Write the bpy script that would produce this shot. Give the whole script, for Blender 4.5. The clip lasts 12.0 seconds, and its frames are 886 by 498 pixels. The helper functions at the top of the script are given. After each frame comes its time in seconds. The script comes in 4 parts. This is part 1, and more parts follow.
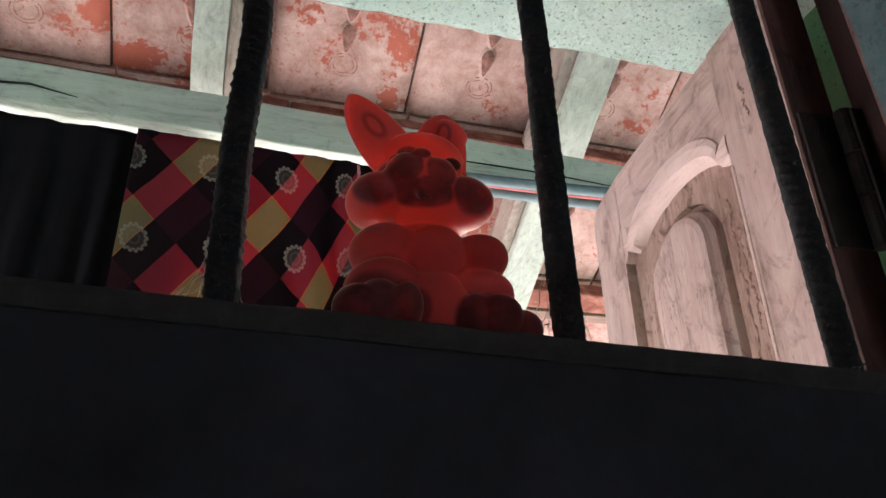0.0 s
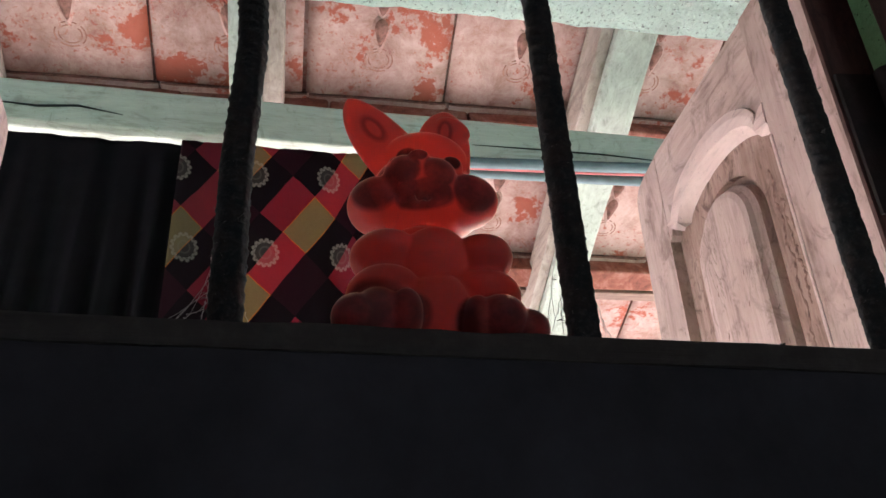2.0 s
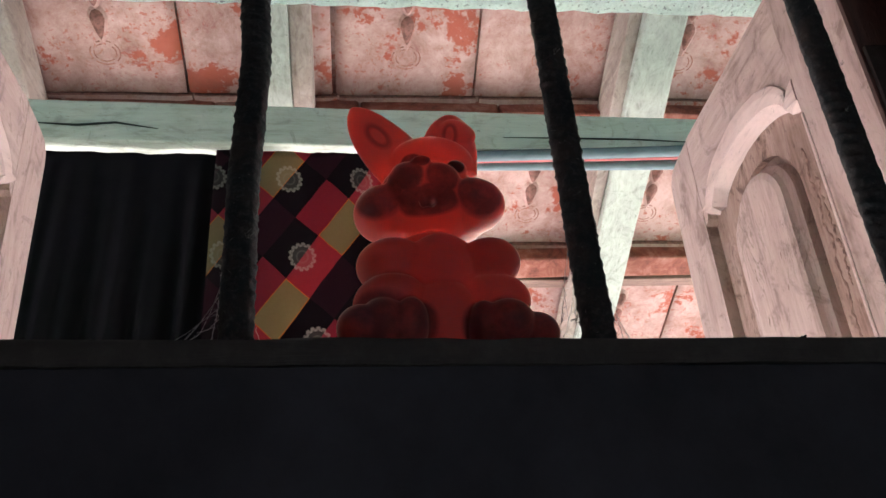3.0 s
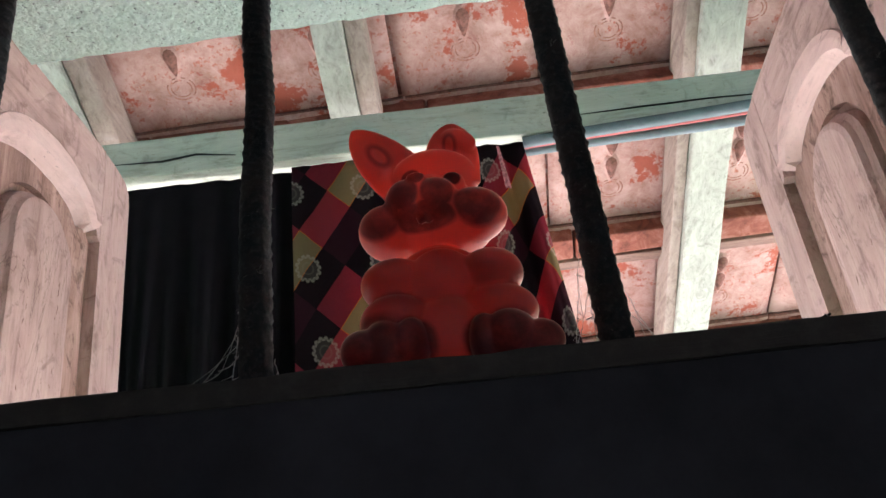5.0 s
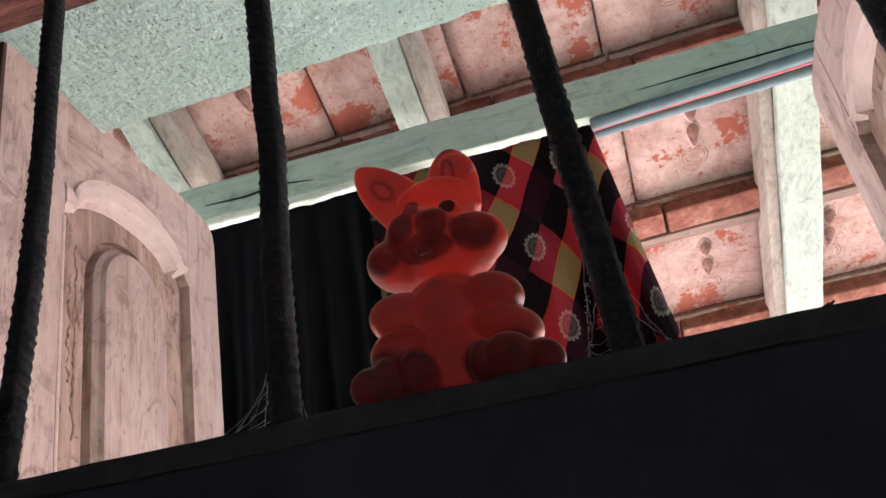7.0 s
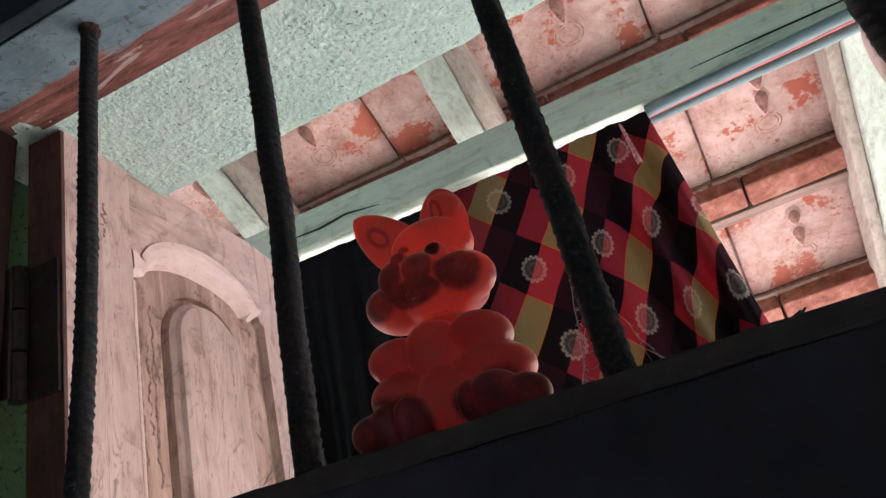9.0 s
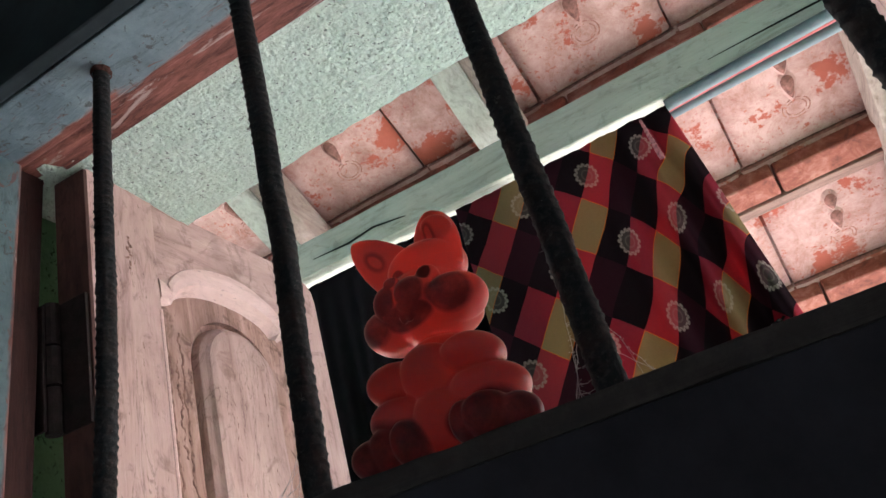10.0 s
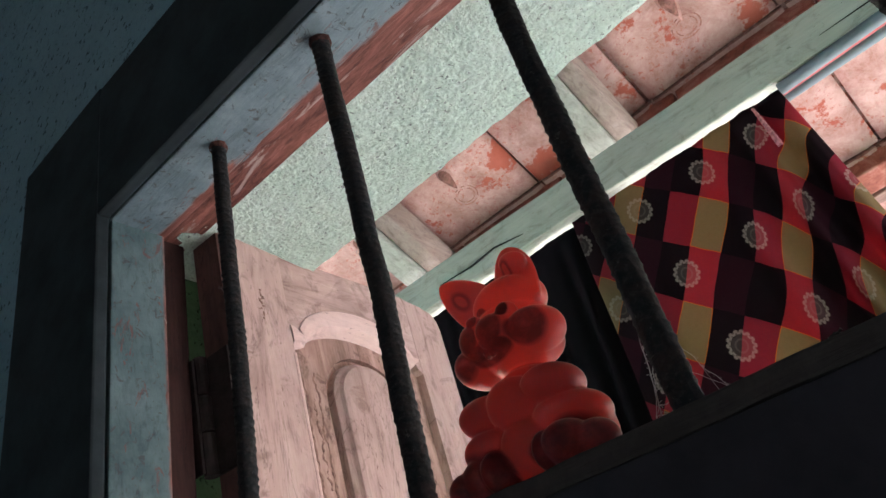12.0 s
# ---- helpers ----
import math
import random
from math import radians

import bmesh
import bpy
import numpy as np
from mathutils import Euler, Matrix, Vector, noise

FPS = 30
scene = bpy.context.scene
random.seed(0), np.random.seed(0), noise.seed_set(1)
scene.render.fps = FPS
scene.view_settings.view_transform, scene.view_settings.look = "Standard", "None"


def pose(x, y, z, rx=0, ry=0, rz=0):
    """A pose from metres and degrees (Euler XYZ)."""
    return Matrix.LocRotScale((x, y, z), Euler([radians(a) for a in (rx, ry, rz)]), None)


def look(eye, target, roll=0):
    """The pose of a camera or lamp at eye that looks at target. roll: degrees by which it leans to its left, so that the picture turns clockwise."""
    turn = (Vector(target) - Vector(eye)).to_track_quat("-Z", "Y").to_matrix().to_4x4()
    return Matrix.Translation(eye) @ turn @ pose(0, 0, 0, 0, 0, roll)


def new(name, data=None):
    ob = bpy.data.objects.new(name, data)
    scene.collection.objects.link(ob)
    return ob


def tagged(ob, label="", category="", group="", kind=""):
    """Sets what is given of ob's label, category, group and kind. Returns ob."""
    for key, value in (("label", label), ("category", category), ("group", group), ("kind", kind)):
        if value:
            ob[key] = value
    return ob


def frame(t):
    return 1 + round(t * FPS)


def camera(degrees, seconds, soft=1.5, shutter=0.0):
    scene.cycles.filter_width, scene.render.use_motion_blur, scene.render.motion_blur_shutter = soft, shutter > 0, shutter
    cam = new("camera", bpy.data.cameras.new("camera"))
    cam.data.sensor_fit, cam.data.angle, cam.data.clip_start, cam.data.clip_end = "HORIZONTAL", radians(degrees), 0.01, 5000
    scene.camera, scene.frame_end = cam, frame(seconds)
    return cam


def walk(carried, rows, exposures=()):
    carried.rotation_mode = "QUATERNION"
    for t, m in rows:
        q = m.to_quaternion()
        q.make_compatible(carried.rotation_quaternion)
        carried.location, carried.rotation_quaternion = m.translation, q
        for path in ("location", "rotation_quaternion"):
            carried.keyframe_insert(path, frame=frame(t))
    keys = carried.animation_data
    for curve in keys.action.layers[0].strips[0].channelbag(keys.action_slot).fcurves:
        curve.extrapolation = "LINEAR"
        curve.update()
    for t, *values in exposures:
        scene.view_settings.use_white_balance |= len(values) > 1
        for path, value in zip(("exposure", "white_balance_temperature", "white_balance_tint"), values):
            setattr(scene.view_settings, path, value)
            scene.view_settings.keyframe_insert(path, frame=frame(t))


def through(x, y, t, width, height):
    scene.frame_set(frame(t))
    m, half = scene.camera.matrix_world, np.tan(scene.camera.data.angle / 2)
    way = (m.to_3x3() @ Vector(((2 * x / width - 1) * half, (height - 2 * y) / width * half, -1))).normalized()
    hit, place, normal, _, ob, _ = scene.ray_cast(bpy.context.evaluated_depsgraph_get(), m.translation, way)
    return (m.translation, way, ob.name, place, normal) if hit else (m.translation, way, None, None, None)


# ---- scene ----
cam = camera(60.9, 12.0)
PATH = [
    (0, (0.0044, -0.2489, 1.1996), (0.5203, 1.4384, 2.1415), -1.76),
    (0.5, (0.0067, -0.2520, 1.1995), (0.4813, 1.4484, 2.1394), -1.71),
    (1, (0.0139, -0.2519, 1.2022), (0.4635, 1.4624, 2.1291), -2.36),
    (1.5, (0.0198, -0.2517, 1.2043), (0.4303, 1.4754, 2.1256), -2.72),
    (2, (0.0258, -0.2526, 1.2060), (0.3872, 1.4887, 2.1212), -3.15),
    (2.5, (0.0327, -0.2543, 1.2075), (0.3280, 1.5009, 2.1195), -3.57),
    (3, (0.0403, -0.2550, 1.2104), (0.2807, 1.5127, 2.1147), -4.25),
    (5, (0.0788, -0.2605, 1.2166), (0.0358, 1.5290, 2.1089), -7.00),
    (5.5, (0.0905, -0.2623, 1.2182), (-0.0468, 1.5216, 2.1120), -7.80),
    (6, (0.0987, -0.2630, 1.2188), (-0.0998, 1.5132, 2.1164), -8.55),
    (6.5, (0.1077, -0.2638, 1.2198), (-0.1585, 1.5003, 2.1237), -9.20),
    (7, (0.1217, -0.2652, 1.2209), (-0.2102, 1.4859, 2.1284), -10.36),
    (8.8, (0.1622, -0.2640, 1.2217), (-0.3942, 1.4025, 2.1773), -13.69),
    (9, (0.1683, -0.2635, 1.2228), (-0.4052, 1.3963, 2.1800), -13.86),
    (9.5, (0.1801, -0.2619, 1.2235), (-0.4566, 1.3631, 2.2002), -14.92),
    (10, (0.1899, -0.2603, 1.2228), (-0.4742, 1.3467, 2.2111), -15.69),
    (10.5, (0.2013, -0.2595, 1.2217), (-0.5101, 1.3126, 2.2328), -16.72),
    (11, (0.2110, -0.2614, 1.2203), (-0.5669, 1.2638, 2.2542), -17.05),
    (11.5, (0.2181, -0.2648, 1.2177), (-0.6746, 1.1634, 2.2963), -16.16),
    (12, (0.2237, -0.2640, 1.2162), (-0.7077, 1.1221, 2.3167), -16.09),
]
walk(cam, [(t, look(eye, target, roll)) for t, eye, target, roll in PATH])

# ---- light ----
scene.view_settings.exposure = 2.81
SUN_ELEVATION, SUN_ROTATION = 75.0, 0.0
world = bpy.data.worlds.new("sky")
scene.world = world
world.use_nodes = True
wn = world.node_tree.nodes
sky = wn.new("ShaderNodeTexSky")
sky.sky_type = 'NISHITA'
sky.sun_disc = False
sky.sun_elevation, sky.sun_rotation = radians(SUN_ELEVATION), radians(SUN_ROTATION)
world.node_tree.links.new(sky.outputs[0], wn["Background"].inputs[0])
wn["Background"].inputs[1].default_value = 0.1
sun = new("sun", bpy.data.lights.new("sun", 'SUN'))
sun.data.energy, sun.data.angle, sun.data.color = 5.0, radians(0.5), (1.0, 0.965, 0.96)
sun.matrix_world = look((0.3, 4.0, 4.0 * math.tan(radians(SUN_ELEVATION))), (0.0, 0.0, 0.0))


# ---- materials ----
class Graph:
    """A small wrapper to wire shader nodes."""

    def __init__(self, name):
        self.mat = bpy.data.materials.new(name)
        self.mat.use_nodes = True
        self.nodes, self.links = self.mat.node_tree.nodes, self.mat.node_tree.links
        self.bsdf = self.nodes["Principled BSDF"]
        self.out = self.nodes["Material Output"]
        self.coord = None

    def put(self, socket, value):
        if value is None:
            return
        if hasattr(value, "links") or hasattr(value, "is_linked"):
            self.links.new(value, socket)
        elif isinstance(value, (tuple, list)) and len(value) == 3 and socket.type == 'RGBA':
            socket.default_value = (*value, 1)
        else:
            socket.default_value = value

    def where(self, kind="Object", scale=(1, 1, 1), loc=(0, 0, 0), rot=(0, 0, 0)):
        if self.coord is None:
            self.coord = self.nodes.new("ShaderNodeTexCoord")
        m = self.nodes.new("ShaderNodeMapping")
        m.inputs["Scale"].default_value, m.inputs["Location"].default_value = scale, loc
        m.inputs["Rotation"].default_value = [radians(a) for a in rot]
        self.links.new(self.coord.outputs[kind], m.inputs[0])
        return m.outputs[0]

    def noise(self, vec, scale, detail=6, rough=0.6, distortion=0.0):
        n = self.nodes.new("ShaderNodeTexNoise")
        self.put(n.inputs["Vector"], vec)
        n.inputs["Scale"].default_value, n.inputs["Detail"].default_value = scale, detail
        n.inputs["Roughness"].default_value, n.inputs["Distortion"].default_value = rough, distortion
        return n.outputs["Fac"]

    def voronoi(self, vec, scale, feature='F1', random=1.0):
        n = self.nodes.new("ShaderNodeTexVoronoi")
        n.feature = feature
        self.put(n.inputs["Vector"], vec)
        n.inputs["Scale"].default_value, n.inputs["Randomness"].default_value = scale, random
        return n.outputs["Distance"]

    def ramp(self, value, *stops):
        n = self.nodes.new("ShaderNodeValToRGB")
        self.put(n.inputs[0], value)
        e = n.color_ramp.elements
        while len(e) < len(stops):
            e.new(0.5)
        for el, (pos, col) in zip(e, stops):
            el.position = pos
            el.color = (*col, 1) if isinstance(col, tuple) else (col, col, col, 1)
        return n.outputs[0]

    def mix(self, fac, a, b, blend='MIX'):
        n = self.nodes.new("ShaderNodeMix")
        n.data_type, n.blend_type = 'RGBA', blend
        self.put(n.inputs[0], fac)
        self.put(n.inputs[6], a)
        self.put(n.inputs[7], b)
        return n.outputs[2]

    def math(self, op, a, b=None, c=None):
        n = self.nodes.new("ShaderNodeMath")
        n.operation = op
        for i, v in enumerate((a, b, c)):
            self.put(n.inputs[i], v)
        return n.outputs[0]

    def xyz(self, vec):
        n = self.nodes.new("ShaderNodeSeparateXYZ")
        self.put(n.inputs[0], vec)
        return n.outputs

    def ball(self, vec, centre, radius, soft=0.25, stretch=(1, 1, 1)):
        """1 inside an ellipsoid round centre, fading to 0 over its soft rim."""
        s = self.nodes.new("ShaderNodeVectorMath")
        s.operation = 'SUBTRACT'
        self.put(s.inputs[0], vec)
        s.inputs[1].default_value = centre
        m = self.nodes.new("ShaderNodeVectorMath")
        m.operation = 'MULTIPLY'
        self.put(m.inputs[0], s.outputs[0])
        m.inputs[1].default_value = stretch
        d = self.nodes.new("ShaderNodeVectorMath")
        d.operation = 'LENGTH'
        self.put(d.inputs[0], m.outputs[0])
        r = self.nodes.new("ShaderNodeMapRange")
        self.put(r.inputs[0], d.outputs["Value"])
        r.inputs[1].default_value, r.inputs[2].default_value = radius * (1 + soft), radius * (1 - soft)
        return r.outputs[0]

    def random(self):
        return self.nodes.new("ShaderNodeObjectInfo").outputs["Random"]

    def shift(self, vec, amount):
        """Moves texture space by a random step for each object."""
        n = self.nodes.new("ShaderNodeVectorMath")
        n.operation = 'MULTIPLY_ADD'
        c = self.nodes.new("ShaderNodeCombineXYZ")
        r = self.random()
        for i in range(3):
            self.put(c.inputs[i], self.math('MULTIPLY', r, amount * (1 + 0.37 * i)))
        n.inputs[0].default_value = (1, 1, 1)
        self.put(n.inputs[1], vec)
        self.put(n.inputs[2], c.outputs[0])
        return n.outputs[0]

    def finish(self, color, rough=0.8, height=None, strength=0.4, distance=0.002, spec=0.3, metal=0.0):
        self.put(self.bsdf.inputs["Base Color"], color)
        self.put(self.bsdf.inputs["Roughness"], rough)
        self.bsdf.inputs["Specular IOR Level"].default_value = spec
        self.bsdf.inputs["Metallic"].default_value = metal
        if height is not None:
            b = self.nodes.new("ShaderNodeBump")
            b.inputs["Strength"].default_value, b.inputs["Distance"].default_value = strength, distance
            self.put(b.inputs["Height"], height)
            self.links.new(b.outputs[0], self.bsdf.inputs["Normal"])
        return self.mat


def wood_material(name, pale, mid, dark, axis='Z', rough=0.8, grain=1.0, dirt=0.5):
    g = Graph(name)
    long = {'X': (3, 55, 55), 'Y': (55, 3, 55), 'Z': (55, 55, 3)}[axis]
    v = g.shift(g.where("Object"), 7.0)
    m = g.nodes.new("ShaderNodeMapping")
    g.put(m.inputs[0], v)
    m.inputs["Scale"].default_value = long
    streak = g.noise(m.outputs[0], 1.6, 8, 0.7, 0.9)
    fine = g.noise(m.outputs[0], 7.0, 5, 0.75, 0.4)
    m2 = g.nodes.new("ShaderNodeMapping")
    g.put(m2.inputs[0], v)
    m2.inputs["Scale"].default_value = [1.0 if q < 5 else 4.0 for q in long]
    cloud = g.noise(m2.outputs[0], 9, 7, 0.68, 1.4)
    blotch = g.noise(v, 26, 7, 0.7, 1.6)
    col = g.ramp(g.math('ADD', g.math('MULTIPLY', streak, 0.4), g.math('MULTIPLY', cloud, 0.6)), (0.33, dark), (0.46, mid), (0.62, pale))
    col = g.mix(g.math('MULTIPLY', g.ramp(blotch, (0.54, 0.0), (0.66, 1.0)), dirt), col, dark)
    col = g.mix(g.math('MULTIPLY', g.ramp(fine, (0.3, 1.0), (0.45, 0.0)), 0.35), col, dark)
    speck = g.ramp(g.noise(m2.outputs[0], 90, 3, 0.7, 0.5), (0.66, 0.0), (0.71, 1.0))
    col = g.mix(g.math('MULTIPLY', speck, 0.6), col, tuple(c * 0.4 for c in dark))
    broad = g.ramp(g.noise(v, 5.5, 5, 0.6, 0.8), (0.5, 0.0), (0.68, 1.0))
    col = g.mix(g.math('MULTIPLY', broad, dirt * 0.6), col, dark)
    if axis == 'Z':
        m3 = g.nodes.new("ShaderNodeMapping")
        g.put(m3.inputs[0], v)
        m3.inputs["Scale"].default_value = (30, 30, 7)
        drip = g.noise(m3.outputs[0], 1.0, 6, 0.6, 2.2)
        line = g.ramp(drip, (0.515, 0.0), (0.53, 1.0), (0.545, 0.0))
        area = g.ramp(g.noise(v, 6, 3, 0.5), (0.5, 0.0), (0.62, 1.0))
        col = g.mix(g.math('MULTIPLY', g.math('MULTIPLY', line, area), 0.75), col, tuple(c * 0.7 for c in dark))
    h = g.math('ADD', g.math('MULTIPLY', streak, 0.6), g.math('MULTIPLY', fine, 0.6 * grain))
    h = g.math('ADD', h, g.math('MULTIPLY', blotch, 0.5))
    return g.finish(col, rough, h, 0.5, 0.0015)


def plain_material(name, color, rough=0.6, spread=0.25, scale=60, metal=0.0, bump=0.2):
    g = Graph(name)
    v = g.where("Object")
    n = g.noise(v, scale, 6, 0.65)
    col = g.mix(g.ramp(n, (0.35, 0.0), (0.7, 1.0)), tuple(c * (1 - spread) for c in color), tuple(min(1, c * (1 + spread)) for c in color))
    return g.finish(col, rough, g.noise(v, scale * 5, 4), bump, 0.001, metal=metal)


def plaster_material(name, color, dark, scale, bump, distance):
    g = Graph(name)
    v = g.where("Object")
    stain = g.ramp(g.noise(v, 6, 6, 0.65, 0.5), (0.35, 0.0), (0.7, 1.0))
    col = g.mix(g.math('MULTIPLY', stain, 0.55), color, dark)
    lumps = g.noise(v, scale, 8, 0.68, 0.15)
    grains = g.voronoi(v, scale * 1.3, 'SMOOTH_F1')
    pits = g.ramp(g.noise(v, scale * 1.7, 5, 0.6, 0.2), (0.35, 0.0), (0.40, 1.0))
    col = g.mix(pits, tuple(c * 0.45 for c in dark), col)
    fleck = g.ramp(g.noise(v, scale * 2.2, 3, 0.6), (0.3, 0.86), (0.5, 1.0))
    col = g.mix(1.0, col, fleck, 'MULTIPLY')
    h = g.math('ADD', g.math('ADD', lumps, g.math('MULTIPLY', pits, 0.35)), g.math('MULTIPLY', grains, 0.35))
    return g.finish(col, 0.95, h, bump, distance, spec=0.1)


MAT = {}
MAT["soffit"] = plaster_material("pale green rough plaster", (0.74, 0.88, 0.785), (0.63, 0.79, 0.68), 180, 1.0, 0.0062)
MAT["outer wall"] = plaster_material("green outer plaster", (0.14, 0.30, 0.16), (0.085, 0.19, 0.10), 120, 0.7, 0.003)
MAT["inner wall"] = plaster_material("teal inner plaster", (0.22, 0.36, 0.42), (0.14, 0.25, 0.29), 70, 0.9, 0.003)
MAT["concrete"] = plaster_material("grey concrete", (0.42, 0.4, 0.37), (0.3, 0.29, 0.27), 30, 0.4, 0.003)
MAT["beam"] = wood_material("weathered green-white beam", (0.475, 0.475, 0.415), (0.41, 0.41, 0.355), (0.23, 0.222, 0.185), 'X', dirt=0.5)
MAT["rafter"] = wood_material("pale whitewashed rafter", (0.42, 0.425, 0.375), (0.33, 0.335, 0.295), (0.17, 0.165, 0.14), 'Y', dirt=0.5)
MAT["lath"] = wood_material("bare pinkish lath", (0.37, 0.295, 0.26), (0.28, 0.215, 0.185), (0.15, 0.105, 0.09), 'Y', dirt=0.5)
MAT["batten"] = wood_material("bare brown batten", (0.22, 0.13, 0.105), (0.15, 0.085, 0.068), (0.08, 0.045, 0.036), 'X', dirt=0.4)
MAT["shutter"] = wood_material("bare pinkish wood upright", (0.61, 0.43, 0.395), (0.51, 0.34, 0.308), (0.23, 0.135, 0.115), 'Z', dirt=0.66)
MAT["shutter rail"] = wood_material("bare pinkish wood level", (0.61, 0.43, 0.395), (0.51, 0.34, 0.308), (0.23, 0.135, 0.115), 'Y', dirt=0.66)
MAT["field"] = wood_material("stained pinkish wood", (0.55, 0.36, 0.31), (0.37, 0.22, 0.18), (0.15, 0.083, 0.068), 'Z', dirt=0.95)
MAT["moulding"] = wood_material("pale pink moulding", (0.76, 0.545, 0.505), (0.67, 0.465, 0.43), (0.45, 0.29, 0.26), 'Y', dirt=0.2)
MAT["shutter edge"] = wood_material("wood edge darkened as its shade", (0.12, 0.058, 0.05), (0.075, 0.036, 0.031), (0.035, 0.018, 0.016), 'Z')
MAT["iron"] = plain_material("rusted hinge iron", (0.022, 0.014, 0.013), 0.8, 0.5, 90, 0.0, 0.5)
MAT["eye black"] = plain_material("black", (0.01, 0.01, 0.01), 0.3)
MAT["mud"] = plain_material("dried mud", (0.25, 0.14, 0.115), 0.95, 0.5, 200, 0.0, 0.6)
MAT["lace"] = plain_material("faded pink lace", (0.36, 0.13, 0.14), 0.9, 0.6, 220)
MAT["rust"] = plain_material("crusty red rust", (0.10, 0.042, 0.034), 0.95, 0.6, 300, 0.0, 0.8)
MAT["lint"] = plain_material("grey lint", (0.16, 0.145, 0.14), 0.95)
MAT["web"] = plain_material("cobweb", (0.45, 0.40, 0.385), 0.9)
MAT["conduit"] = plain_material("grey plastic conduit", (0.125, 0.15, 0.165), 0.85, 0.15, 40)
MAT["red cable"] = plain_material("red cable", (0.36, 0.10, 0.10), 0.8, 0.15, 40)


def frame_material(name, edge_at, ragged, stretch=(1, 1, 1), low=(0.12, 0.165, 0.19), high=(0.235, 0.30, 0.33)):
    """Blue-grey paint, peeled to red-brown primer towards the outer side."""
    g = Graph(name)
    v = g.where("Object")
    y = g.xyz(v)[1]
    n = g.noise(g.where("Object", stretch), 45, 7, 0.7, 0.6)
    edge = g.math('ADD', y, g.math('MULTIPLY', g.math('SUBTRACT', n, 0.5), ragged))
    worn = g.nodes.new("ShaderNodeMapRange")
    g.put(worn.inputs[0], edge)
    worn.inputs[1].default_value, worn.inputs[2].default_value = edge_at, edge_at + 0.003
    chips = g.ramp(g.noise(v, 120, 6, 0.7, 1.0), (0.59, 0.0), (0.62, 1.0))
    paint = g.mix(g.ramp(g.noise(v, 18, 6, 0.7), (0.35, 0.0), (0.7, 1.0)), low, high)
    paint = g.mix(g.math('MULTIPLY', chips, 0.8), paint, (0.08, 0.08, 0.08))
    streak = g.noise(g.where("Object", tuple(6 * q for q in stretch)), 22, 7, 0.75, 0.8)
    paint = g.mix(g.math('MULTIPLY', g.ramp(streak, (0.52, 0.0), (0.68, 1.0)), 0.55), paint, tuple(0.4 * c for c in low))
    flake = g.ramp(g.noise(g.where("Object", stretch), 70, 6, 0.7, 1.2), (0.60, 0.0), (0.63, 1.0))
    paint = g.mix(g.math('MULTIPLY', flake, 0.7), paint, (0.17, 0.07, 0.058))
    grain = g.noise(g.where("Object", stretch), 130, 8, 0.75, 0.5)
    red = g.mix(g.ramp(grain, (0.36, 0.0), (0.66, 1.0)), (0.075, 0.022, 0.018), (0.33, 0.125, 0.098))
    red = g.mix(g.ramp(g.noise(g.where("Object", stretch), 85, 6, 0.7, 1.0), (0.60, 0.0), (0.66, 1.0)), red, (0.42, 0.30, 0.275))
    n = g.math('ADD', n, g.math('MULTIPLY', grain, 0.6))
    col = g.mix(worn.outputs[0], paint, red)
    h = g.math('ADD', g.math('MULTIPLY', g.math('SUBTRACT', 1.0, worn.outputs[0]), 0.5), n)
    return g.finish(col, 0.7, h, 0.5, 0.002)


def dark_frame_material():
    g = Graph("dark dusty sill wood")
    v = g.where("Object", (4, 60, 60))
    n = g.noise(v, 2.5, 7, 0.65, 0.5)
    w = g.where("Object")
    dust = g.ramp(g.noise(w, 90, 6, 0.7), (0.45, 0.0), (0.7, 1.0))
    col = g.mix(n, (0.030, 0.025, 0.024), (0.062, 0.052, 0.048))
    col = g.mix(g.math('MULTIPLY', dust, 0.35), col, (0.11, 0.095, 0.09))
    return g.finish(col, 0.85, n, 0.5, 0.002)


def bar_material():
    g = Graph("rusted dark steel")
    v = g.where("Object")
    rust = g.ramp(g.noise(v, 90, 8, 0.7, 0.6), (0.45, 0.0), (0.68, 1.0))
    col = g.mix(rust, (0.011, 0.013, 0.0155), (0.034, 0.024, 0.021))
    dust = g.ramp(g.noise(v, 350, 5, 0.75), (0.5, 0.0), (0.75, 1.0))
    col = g.mix(g.math('MULTIPLY', dust, 0.2), col, (0.22, 0.21, 0.205))
    return g.finish(col, 0.75, g.noise(v, 500, 5, 0.7), 0.8, 0.0008, metal=0.0)


